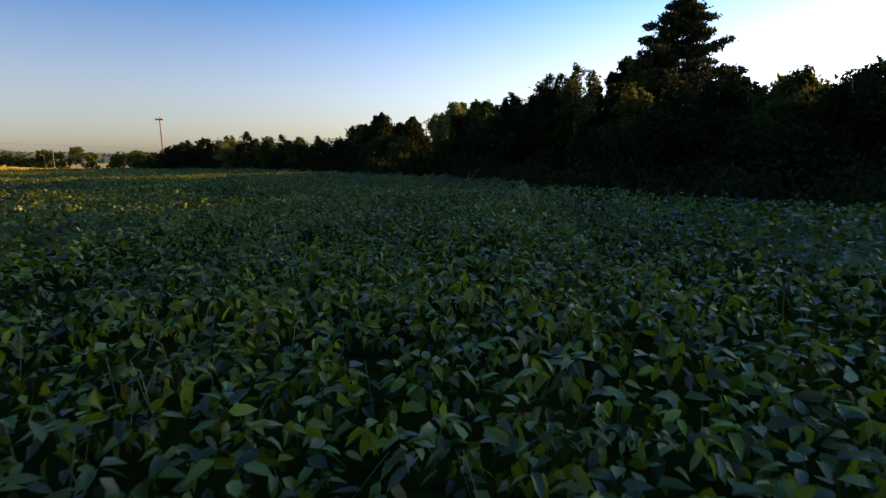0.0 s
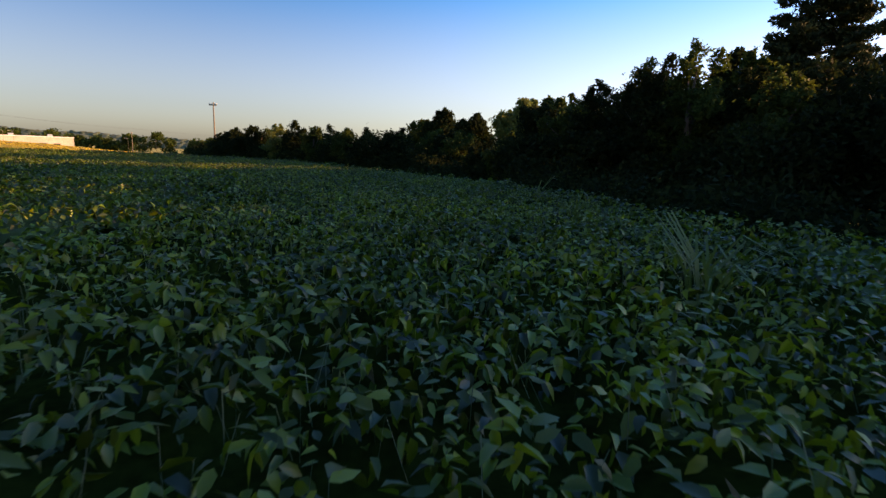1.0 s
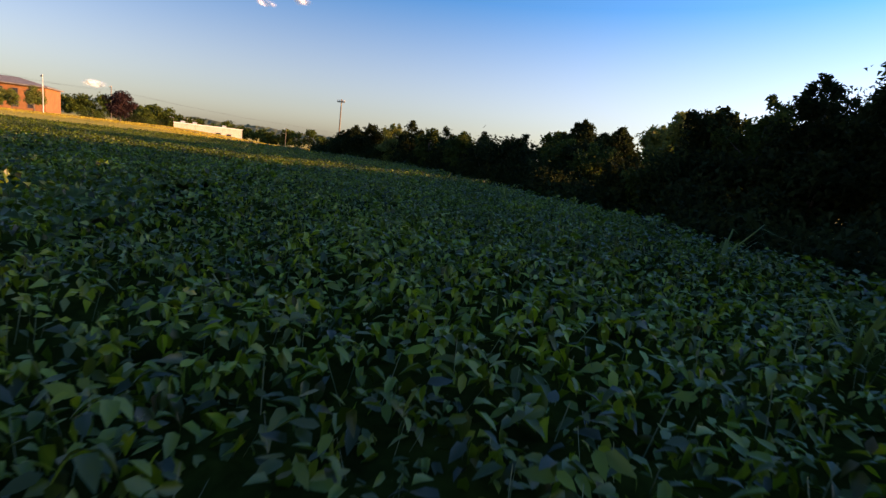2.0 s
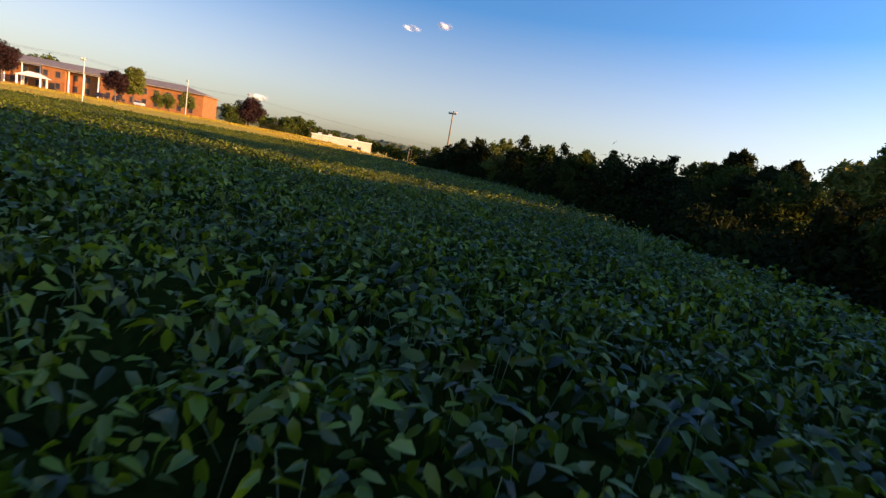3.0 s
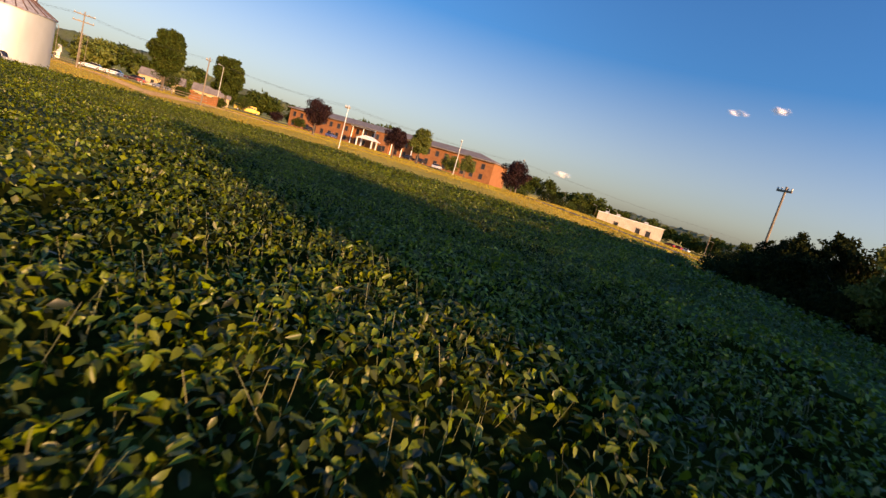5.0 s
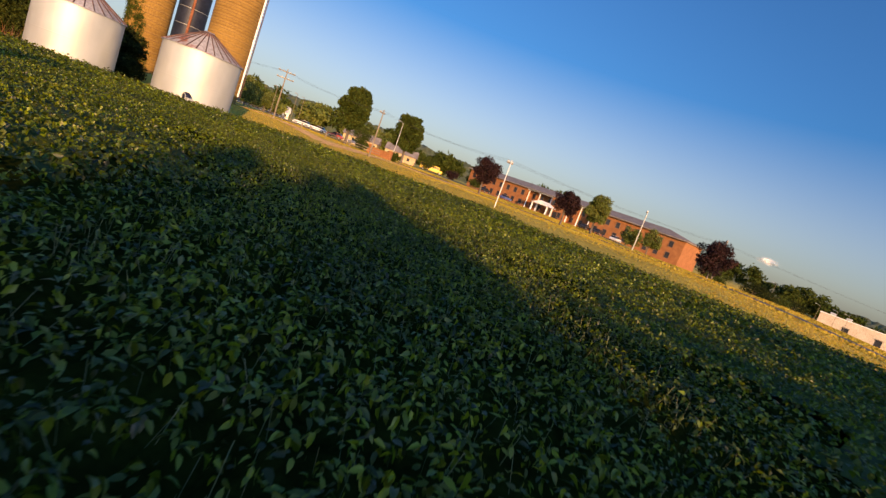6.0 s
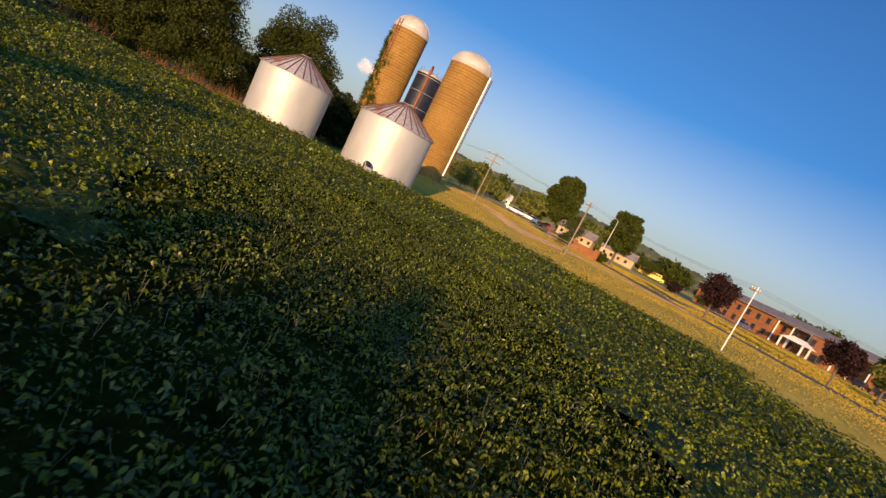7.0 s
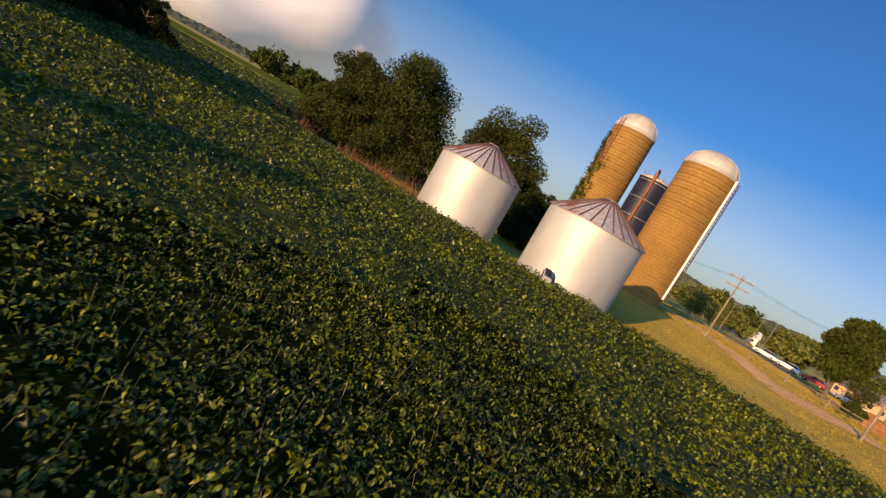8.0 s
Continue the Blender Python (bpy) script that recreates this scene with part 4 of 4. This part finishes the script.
# ---- trees beyond the road ----
for x, y, h, w, b, leaf, lab, cnt in [
    (31.9, 59.2, 10.4, 5.6, 1.6, LEAF_MID, "tall round green shade tree beyond the drive", 16000), (46.2, 62.4, 10.3, 5.6, 0.9, LEAF_MID, "tall rounded green shade tree by the road", 16000),
    (44.0, 37.6, 6.0, 4.6, 1.5, LEAF_RED, "small round dark purple plum tree on the lawn", 5200), (46.4, 23.4, 5.0, 3.5, 1.2, LEAF_RED, "small dark purple plum tree on the lawn", 4200),
    (64.1, 29.7, 7.0, 4.4, 1.5, LEAF_YELLOW, "bright green young tree before the school", 4600), (52.4, 5.4, 4.9, 4.5, 0.6, LEAF_RED, "round dark purple tree at the lawn's edge", 5000),
    (89.2, 36.4, 5.6, 3.6, 1.0, LEAF_YELLOW, "small green tree before the school", 2600), (78, 26, 5.4, 3.8, 0.9, LEAF_YELLOW, "small green tree before the school", 2800), (83, 31.5, 4.6, 2.8, 0.9, LEAF_YELLOW, "slim green tree before the school", 1800), (96, 92, 3.4, 5.0, 0.2, LEAF_MID, "green shrub before the school entrance", 1800),
    (116, 27, 5.4, 8, 0.6, LEAF_MID, "green tree behind the lawn", 2800), (126, 21, 6.0, 9, 0.6, LEAF_DARK, "dark green tree behind the lawn", 2800), (140, 22, 6.4, 9, 0.6, LEAF_DARK, "dark green tree behind the lawn", 3000), (160, 24, 6.6, 10, 0.6, LEAF_MID, "green tree beside the pale building", 3000), (180, 24, 6.8, 10, 0.6, LEAF_DARK, "dark green tree beside the pale building", 3000),
    (37.8, 53.0, 1.7, 2.4, 0.1, LEAF_MID, "clipped green shrub by the drive", 1300), (32.6, 55.0, 1.6, 2.6, 0.1, LEAF_MID, "clipped green shrub by the drive", 1300), (70, 74, 2.6, 4.0, 0.3, LEAF_RED, "russet shrub by the road", 1500),
    (26, 92, 5.5, 6, 0.6, LEAF_YELLOW, "yellow-green tree beyond the silos", 2400), (33, 100, 5, 6, 0.6, LEAF_YELLOW, "yellow-green tree beyond the silos", 2400), (54, 92, 5.5, 6.5, 0.6, LEAF_MID, "green tree beyond the road", 2400), (106, 128, 6.0, 7, 0.6, LEAF_MID, "green tree beside the school", 2600),
]:
    broadleaf("tree", x, y, h, w, b, int(x * 7 + y), leaf, lab, "shrub" if h < 3 else "tree", count=int(cnt * 1.6), size=0.24 if h < 7 else 0.38, clumps=56, full=1.4, loose=0.0)


def far_trees(name, line, n, height, seed, leaf, label):
    rng = np.random.default_rng(seed)
    line = np.array(line, float)
    at_ = np.r_[0, np.cumsum(np.hypot(*np.diff(line, axis=0).T))]
    s = rng.uniform(0, at_[-1], n)
    x, y = np.interp(s, at_, line[:, 0]) + rng.normal(0, 5, n), np.interp(s, at_, line[:, 1]) + rng.normal(0, 5, n)
    h = height * rng.uniform(0.5, 1.15, n)
    cs, rs = [], []
    for k in range(n):
        for _ in range(5):
            r = h[k] * rng.uniform(0.16, 0.28)
            cs.append((x[k] + rng.normal(0, h[k] * 0.22), y[k] + rng.normal(0, h[k] * 0.22), float(ground_z(x[k], y[k])) + rng.uniform(0.2, 0.8) * h[k]))
            rs.append(r)
    v, f = leaf_cloud(rng, cs, rs, n * 340, height * 0.12, 0.75, 0.02)
    v[:, 2] = np.maximum(v[:, 2], ground_z(v[:, 0], v[:, 1]) + 0.02)
    tagged(put(name, raw_mesh(name, v, f, leaf)), label, "trees", kind="stuff")


far_trees("far_trees", [(190, -130), (250, -60), (290, 10), (270, 80)], 90, 11, 41, LEAF_MID, "distant green trees behind the pale building")
far_trees("far_trees", [(60, 180), (110, 170), (155, 140), (200, 80)], 80, 11, 42, LEAF_MID, "distant green trees behind the school")
far_trees("far_trees", [(-10, 200), (50, 180), (110, 160)], 60, 10, 43, LEAF_YELLOW, "distant sunlit trees beyond the drive")
far_trees("far_trees", [(-160, 230), (-110, 250), (-60, 280)], 90, 14, 44, LEAF_MID, "distant woods across the far field")


def hills():
    table_az = [-180, -60, -45, -36, -22, 0, 14, 23, 30, 43, 60, 80, 90, 100, 115, 180]
    table_h = [8, 8, 9, 14, 18, 28, 42, 40, 46, 36, 26, 18, 15, 9, 7, 8]
    az = np.radians(np.arange(-180, 180.01, 0.2))
    top = np.interp(np.degrees(az), table_az, table_h)
    rng = np.random.default_rng(9)
    rows = []
    for k, part_ in enumerate(np.r_[-0.05, np.linspace(0.06, 1.0, 13), 0.9]):
        rad = 760 + 15 * k + rng.uniform(-9, 9, len(az))
        lumps = rng.uniform(-1, 1, len(az)) * 1.3 + 1.2 * np.sin(az * 61 + k) + 0.9 * np.sin(az * 143 + 2 * k)
        h = top * part_ + (lumps if k else 0) * min(1, part_ + 0.3)
        rows.append(np.stack([rad * np.sin(az), rad * np.cos(az), h - (4 if k == 0 else 0)], -1))
    n = len(az)
    v = np.stack(rows, 0).reshape(-1, 3)
    i, j = np.meshgrid(np.arange(len(rows) - 1), np.arange(n - 1), indexing="ij")
    a = i * n + j
    f = np.stack([a, a + 1, a + n + 1, a + n], -1).reshape(-1, 4)
    tagged(put("far_hills", raw_mesh("far_hills", v, f, FAR_WOOD)), "low wooded hills along the horizon", "hills", kind="structure")


hills()


# ---- poles, wires, fence ----
def utility_pole(x, y, h, arms, label, mat=POLE_WOOD, r=0.11, lamp=False, turn=0.0):
    root = new("utility_pole" if not lamp else "street_lamp")
    root.matrix_basis = pose(x, y, float(ground_z(x, y)), 0, 0, turn)
    tagged(root, label, "pole")
    v, f = tube_data([(0, 0, -0.2), (0, 0, h * 0.5), (0, 0, h)], [r, r * 0.85, r * 0.65], 10)
    put("pole", raw_mesh("pole", v, f, mat, True), root)
    for z, w in arms:
        bm = bmesh.new()
        box(bm, (w, 0.11, 0.13), (0, 0.13, z), 0, 0.01)
        part("crossarm", bm, POLE_WOOD, root)
        for k in (-0.45, -0.2, 0.2, 0.45):
            v, f = revolve([(0.05, 0), (0.065, 0.05), (0.04, 0.09), (0.055, 0.13), (0.0, 0.17)], 8)
            put("insulator", raw_mesh("insulator", v, f, GALV, True), root, "", pose(k * w, 0.13, z + 0.07))
    if lamp:
        v, f = tube_data([(0, 0, h - 0.2), (0.5, 0, h + 0.1), (1.1, 0, h + 0.12)], [0.05, 0.04, 0.035], 6)
        put("arm", raw_mesh("arm", v, f, GALV, True), root)
        bm = bmesh.new()
        box(bm, (0.6, 0.26, 0.16), (1.3, 0, h + 0.1), 0, 0.05)
        part("lamp_head", bm, GALV, root, "grey lamp head")
    return root


utility_pole(24.0, 38.5, 6.1, [(5.7, 1.4)], "weathered wooden utility pole by the drive", turn=30, r=0.10)
utility_pole(38.7, 54.7, 6.6, [], "slim pale street lamp beside the road", GALV, 0.07, True, 200)
utility_pole(17.9, 55.8, 7.2, [(6.8, 2.4), (5.9, 2.4)], "wooden utility pole with two crossarms", turn=-18)
utility_pole(23.4, 14.6, 4.6, [(4.3, 0.8)], "slim pale pole standing at the field's edge", WHITE_PAINT, 0.042)
utility_pole(53.7, 16.1, 5.8, [(5.5, 1.0)], "thin grey pole before the school", GALV, 0.08, turn=30)
utility_pole(70, 11.1, 6.4, [(6.1, 1.4)], "distant wooden utility pole", turn=30)
utility_pole(150, -22, 9.5, [(9.2, 2.0)], "distant wooden utility pole", turn=20)
utility_pole(17.3, -25.0, 6.9, [(6.6, 0.9)], "grey utility pole rising from the hedge's end", POLE_WOOD, 0.10, turn=60)
utility_pole(20.6, -26.0, 3.4, [], "short post in the hedge's end", POLE_WOOD, 0.06)
for x, y, h in ((190, 20, 7.5), (196, 16, 7.5), (204, 14, 7.5), (214, 40, 8), (240, -24, 8), (246, -36, 8), (38, 96, 6.5), (47, 112, 7), (30, 88, 6)):
    utility_pole(x, y, h, [], "distant grey lamp pole", POLE_WOOD, 0.06, True, 90)


def wires():
    runs = [[(24.0, 38.5, 7.1), (23.4, 14.6, 5.6), (70, 11.1, 7.0), (150, -22, 6.4), (260, -110, 6)], [(17.9, 55.8, 8.3), (24.0, 38.5, 7.1)], [(17.9, 55.8, 8.3), (6, 130, 10)]]
    for run in runs:
        for off in (-0.5, 0.0, 0.5):
            pts = []
            for (x0, y0, z0), (x1, y1, z1) in zip(run, run[1:]):
                n = 14
                for k in range(n):
                    u = k / n
                    pts.append((x0 + (x1 - x0) * u + off * 0.6, y0 + (y1 - y0) * u + off * 0.6, z0 + (z1 - z0) * u + off * 0.3 - 4 * (0.45 + 0.1 * off) * u * (1 - u)))
            pts.append((run[-1][0] + off * .6, run[-1][1] + off * .6, run[-1][2] + off * 0.3))
            v, f = tube_data(pts, np.full(len(pts), 0.006), 4)
            tagged(put("power_line", raw_mesh("power_line", v, f, WIRE)), "thin dark overhead power line between poles", "wire", "power lines")


wires()


def rail_fence():
    root = new("guard_rail")
    tagged(root, "low weathered rail fence along the drive", "fence")
    line = [(21.2, 84), (21.9, 78), (22.6, 72), (23.4, 66), (24.3, 60), (25.6, 54), (27.2, 49.4), (30, 45.4)]
    for k, ((x0, y0), (x1, y1)) in enumerate(zip(line, line[1:])):
        bm = bmesh.new()
        box(bm, (0.12, 0.12, 0.95), (x0, y0, float(ground_z(x0, y0)) + 0.47), 0, 0.01)
        part("post", bm, POLE_WOOD, root)
        for z in (0.45, 0.8):
            v, f = tube_data([(x0, y0, float(ground_z(x0, y0)) + z), (x1, y1, float(ground_z(x1, y1)) + z)], [0.05, 0.05], 6)
            put("rail", raw_mesh("rail", v, f, POLE_WOOD), root)


rail_fence()


# ---- cars, bus, small buildings ----
PAINTS = {c: material("car_paint_" + c, rgb, rgb, 1, 0.3) for c, rgb in (("white", (0.7, 0.7, 0.7)), ("red", (0.35, 0.03, 0.03)), ("black", (0.02, 0.02, 0.022)), ("silver", (0.45, 0.46, 0.48)), ("blue", (0.05, 0.08, 0.2)))}
TYRE = material("tyre_rubber", (0.015, 0.015, 0.015), None, 4, 0.9)
BUS_YELLOW = material("bus_yellow", (0.65, 0.36, 0.02), (0.70, 0.40, 0.03), 1, 0.45)


def wheel(parent, x, y, r):
    v, f = revolve([(0.0, -0.1), (r * 0.95, -0.1), (r, -0.06), (r, 0.06), (r * 0.95, 0.1), (0.0, 0.1)], 16)
    w = put("wheel", raw_mesh("wheel", v, f, TYRE), parent, "", pose(x, y, r, 90, 0, 0))
    v, f = revolve([(0.0, -0.115), (r * 0.55, -0.115), (r * 0.6, 0.115), (0.0, 0.115)], 12)
    put("rim", raw_mesh("rim", v, f, GALV), w)


def car(x, y, turn, colour):
    root = new("parked_car")
    root.matrix_basis = pose(x, y, float(ground_z(x, y)) + 0.09, 0, 0, turn)
    tagged(root, f"{colour} parked car on the school lot", "car", "parked cars")
    side = [(-2.2, 0.35), (-2.2, 0.8), (-1.9, 0.95), (0.9, 0.98), (2.05, 0.82), (2.2, 0.6), (2.15, 0.35)]
    top = [(-1.85, 0.95), (-1.35, 1.42), (0.1, 1.46), (0.95, 0.98)]
    for name, prof, w, mat in (("body", side, 0.88, PAINTS[colour]), ("cabin", top, 0.74, GLASS)):
        bm = bmesh.new()
        l, r = [bm.verts.new((px, -w, pz)) for px, pz in prof], [bm.verts.new((px, w, pz)) for px, pz in prof]
        bm.faces.new(l), bm.faces.new(r[::-1])
        for i in range(len(prof)):
            bm.faces.new((l[i], r[i], r[(i + 1) % len(prof)], l[(i + 1) % len(prof)]))
        bmesh.ops.recalc_face_normals(bm, faces=bm.faces[:])
        part(name, bm, mat, root)
    bm = bmesh.new()
    box(bm, (1.4, 1.4, 0.05), (-0.62, 0, 1.46), 0, 0.02)
    part("roof", bm, PAINTS[colour], root)
    for wx in (-1.35, 1.35):
        for wy in (-0.82, 0.82):
            wheel(root, wx, wy, 0.32)


for x, y, turn, colour in [(105, 96, 10, "black"), (106.5, 88, 10, "blue"), (111, 61, 10, "black"), (111.6, 57, 10, "black"), (112.4, 52, 10, "silver"), (49, 104, 140, "white"), (53, 102, 140, "red"), (45.6, 106, 140, "white"), (58, 100, 140, "silver"), (216, 33, 20, "white"), (220, 37, 20, "white"), (219, 30, 20, "red"), (228, -11, 60, "red"), (233, -14, 60, "white"), (226, -8, 60, "red")]:
    car(x, y, turn, colour)


def school_bus():
    root = new("school_bus")
    root.matrix_basis = pose(110, 132, float(ground_z(110, 132)) + 0.06, 0, 0, -35)
    tagged(root, "yellow school bus parked beside the school", "bus")
    bm = bmesh.new()
    box(bm, (7.5, 2.3, 2.2), (0, 0, 1.6), 0, 0.12)
    box(bm, (1.4, 2.0, 1.1), (4.3, 0, 1.05), 0, 0.12)
    part("body", bm, BUS_YELLOW, root)
    for k in range(8):
        for sy in (-1.16, 1.16):
            bm = bmesh.new()
            box(bm, (0.7, 0.04, 0.6), (-3.1 + k * 0.88, sy, 2.1))
            part("window", bm, GLASS, root)
    for wx in (-2.4, 4.1):
        for wy in (-1.05, 1.05):
            wheel(root, wx, wy, 0.48)


school_bus()


def house(x, y, w, d, h, turn, wall, roof, label):
    root = new("house")
    root.matrix_basis = pose(x, y, float(ground_z(x, y)), 0, 0, turn)
    tagged(root, label, "house")
    bm = bmesh.new()
    box(bm, (w, d, h), (0, 0, h / 2))
    part("wall", bm, wall, root)
    bm = bmesh.new()
    e = [bm.verts.new((sx * (w / 2 + 0.4), sy * (d / 2 + 0.4), h)) for sx, sy in ((-1, -1), (1, -1), (1, 1), (-1, 1))]
    r0, r1 = bm.verts.new((-w / 2 - 0.4, 0, h + d * 0.3)), bm.verts.new((w / 2 + 0.4, 0, h + d * 0.3))
    for q in ((e[0], e[1], r1, r0), (e[2], e[3], r0, r1), (e[1], e[2], r1), (e[3], e[0], r0), (e[3], e[2], e[1], e[0])):
        bm.faces.new(q)
    part("roof", bm, roof, root)
    for k in range(int(w // 2.4)):
        bm = bmesh.new()
        box(bm, (0.9, 0.06, 1.0), (-w / 2 + 1.4 + k * 2.4, -d / 2 - 0.02, h * 0.55))
        part("window", bm, GLASS, root)


TAN_WALL = material("tan_siding", (0.36, 0.26, 0.14), (0.44, 0.32, 0.18), 0.8, 0.85, fine=5)
house(96, 132, 11, 8, 2.6, -40, TAN_WALL, SHINGLE, "small tan house beyond the road")
house(84, 140, 12, 8, 2.6, -40, TAN_WALL, SHINGLE, "small tan house beyond the road")
house(66, 190, 22, 8, 2.4, -20, WHITE_PAINT, WHITE_PAINT, "long white metal building in the distance")


def brick_sign():
    root = new("entrance_sign")
    root.matrix_basis = pose(35.2, 53.4, float(ground_z(35.2, 53.4)), 0, 0, 120)
    tagged(root, "low red brick entrance wall between clipped shrubs", "wall")
    bm = bmesh.new()
    box(bm, (3.4, 0.5, 1.1), (0, 0, 0.55), 0, 0.03)
    part("wall", bm, BRICK, root)
    bm = bmesh.new()
    box(bm, (3.6, 0.62, 0.12), (0, 0, 1.16), 0, 0.02)
    part("coping", bm, STAVE, root, "pale stone coping")
    for sx in (-1.9, 1.9):
        bm = bmesh.new()
        box(bm, (0.6, 0.6, 1.5), (sx, 0, 0.75), 0, 0.03)
        part("pier", bm, BRICK, root)


brick_sign()


# ---- weeds standing above the crop ----
def weed(x, y, h, n, seed):
    rng = np.random.default_rng(seed)
    root = new("grass_weed")
    tagged(root, "tall yellow-green grass weed standing in the crop", "weed", "field weeds")
    for k in range(n):
        a, L = rng.uniform(0, 2 * np.pi), h * rng.uniform(0.6, 1.1)
        out = np.array([math.cos(a), math.sin(a), 0])
        side = np.array([-math.sin(a), math.cos(a), 0]) * 0.012
        p0 = np.array([x, y, 0.35]) + out * 0.03
        p1 = p0 + out * 0.12 * L + [0, 0, 0.55 * L]
        p2 = p0 + out * 0.42 * L + [0, 0, 0.88 * L]
        p3 = p0 + out * 0.75 * L + [0, 0, 0.80 * L]
        v = [p0 - side, p0 + side, p1 + side * 1.4, p1 - side * 1.4, p2 + side, p2 - side, p3 + side * .2, p3 - side * .2]
        put("blade", raw_mesh("blade", v, [[0, 1, 2, 3], [3, 2, 4, 5], [5, 4, 6, 7]], LEAF_YELLOW), root)
    v, f = tube_data([(x, y, 0), (x, y, 0.4)], [0.03, 0.025], 6)
    put("stem", raw_mesh("stem", v, f, STEM), root)


for k, (x, y, h) in enumerate([(-46.6, -18.6, 1.2), (-46.3, -18.9, 1.05), (-38, -24.4, 1.2), (-41.2, -22.6, 1.0), (-28.5, -25.2, 1.1)]):
    weed(x, y, h, 14, 60 + k)


# ---- clouds ----
def cloud_material(name, veil, grain, full=0.95):
    """Bright vapour with ragged, fading borders."""
    m = bpy.data.materials.new(name)
    m.use_nodes = True
    n, link = m.node_tree.nodes, m.node_tree.links.new
    n["Principled BSDF"].inputs["Base Color"].default_value = (0.95, 0.93, 0.95, 1)
    n["Principled BSDF"].inputs["Roughness"].default_value = 1.0
    n["Principled BSDF"].inputs["Specular IOR Level"].default_value = 0.0
    glow, body = n.new("ShaderNodeBsdfTranslucent"), n.new("ShaderNodeMixShader")
    glow.inputs[0].default_value = (0.86, 0.80, 0.80, 1)
    body.inputs[0].default_value = 0.25
    link(n["Principled BSDF"].outputs[0], body.inputs[1])
    link(glow.outputs[0], body.inputs[2])
    coord, info, shift = n.new("ShaderNodeTexCoord"), n.new("ShaderNodeObjectInfo"), n.new("ShaderNodeVectorMath")
    link(coord.outputs["UV"], shift.inputs[0])
    link(info.outputs["Random"], shift.inputs[1])
    tex = n.new("ShaderNodeTexNoise")
    tex.inputs["Scale"].default_value, tex.inputs["Detail"].default_value, tex.inputs["Roughness"].default_value = grain, 7.0, 0.55
    link(shift.outputs[0], tex.inputs["Vector"])
    middle = n.new("ShaderNodeVectorMath")
    middle.operation = "DISTANCE"
    middle.inputs[1].default_value = (0.5, 0.5, 0)
    link(coord.outputs["UV"], middle.inputs[0])
    fall = n.new("ShaderNodeMath")
    fall.operation = "MULTIPLY_ADD"
    link(middle.outputs["Value"], fall.inputs[0])
    fall.inputs[1].default_value, fall.inputs[2].default_value = -2.1, 0.62
    total = n.new("ShaderNodeMath")
    link(fall.outputs[0], total.inputs[0])
    link(tex.outputs[0], total.inputs[1])
    ramp = n.new("ShaderNodeMapRange")
    ramp.interpolation_type = "SMOOTHSTEP"
    ramp.inputs["From Min"].default_value, ramp.inputs["From Max"].default_value, ramp.inputs["To Max"].default_value = 0.42, full, veil
    link(total.outputs[0], ramp.inputs["Value"])
    clear, mix = n.new("ShaderNodeBsdfTransparent"), n.new("ShaderNodeMixShader")
    link(ramp.outputs[0], mix.inputs[0])
    link(clear.outputs[0], mix.inputs[1])
    link(body.outputs[0], mix.inputs[2])
    link(mix.outputs[0], n["Material Output"].inputs["Surface"])
    return m


def cloud(x, y, z, w, h, seed, mat):
    """A swelling sheet of vapour far beyond the hills."""
    across = np.array([y, -x, 0.0]) / math.hypot(x, y)
    away = np.array([x, y, 0.0]) / math.hypot(x, y)
    n = 17
    u, v = [a.ravel() for a in np.meshgrid(np.linspace(0, 1, n), np.linspace(0, 1, n), indexing="ij")]
    bulge = 0.25 * h * wave(u * w, v * h, 0.3 * h, seed) - 0.4 * h * (1 - (2 * u - 1) ** 2) * (1 - (2 * v - 1) ** 2)
    co = np.array([x, y, z]) + across * ((u - 0.5) * w)[:, None] + np.array([0, 0, 1.0]) * ((v - 0.5) * h)[:, None] + away * bulge[:, None]
    i, j = np.meshgrid(np.arange(n - 1), np.arange(n - 1), indexing="ij")
    a = (i * n + j).ravel()
    faces = np.stack([a, a + n, a + n + 1, a + 1], -1)
    me = raw_mesh("cloud", co, faces, mat, True)
    layer = me.uv_layers.new()
    corner = np.stack([u, v], -1)[faces.ravel()]
    layer.data.foreach_set("uv", corner.ravel().astype(np.float32))
    tagged(put("cloud", me), "soft evening cloud low in the sky", "cloud", kind="structure")


THIN, BRIGHT, HAZE = cloud_material("thin_cloud", 0.55, 3.0), cloud_material("bright_cloud", 0.95, 3.0), cloud_material("hazy_cloud", 0.70, 1.4, 0.70)
cloud(1966, 33, 444, 120, 42, 1, THIN)
cloud(1966, -88, 474, 110, 44, 2, THIN)
cloud(1866, -648, 716, 120, 110, 3, BRIGHT)
cloud(1891, 523, 98, 110, 40, 4, THIN)
cloud(-895, 1788, 212, 170, 84, 5, BRIGHT)
cloud(-1270, 1545, 190, 1750, 800, 8, HAZE)
cloud(79, 1987, 204, 150, 90, 9, THIN)
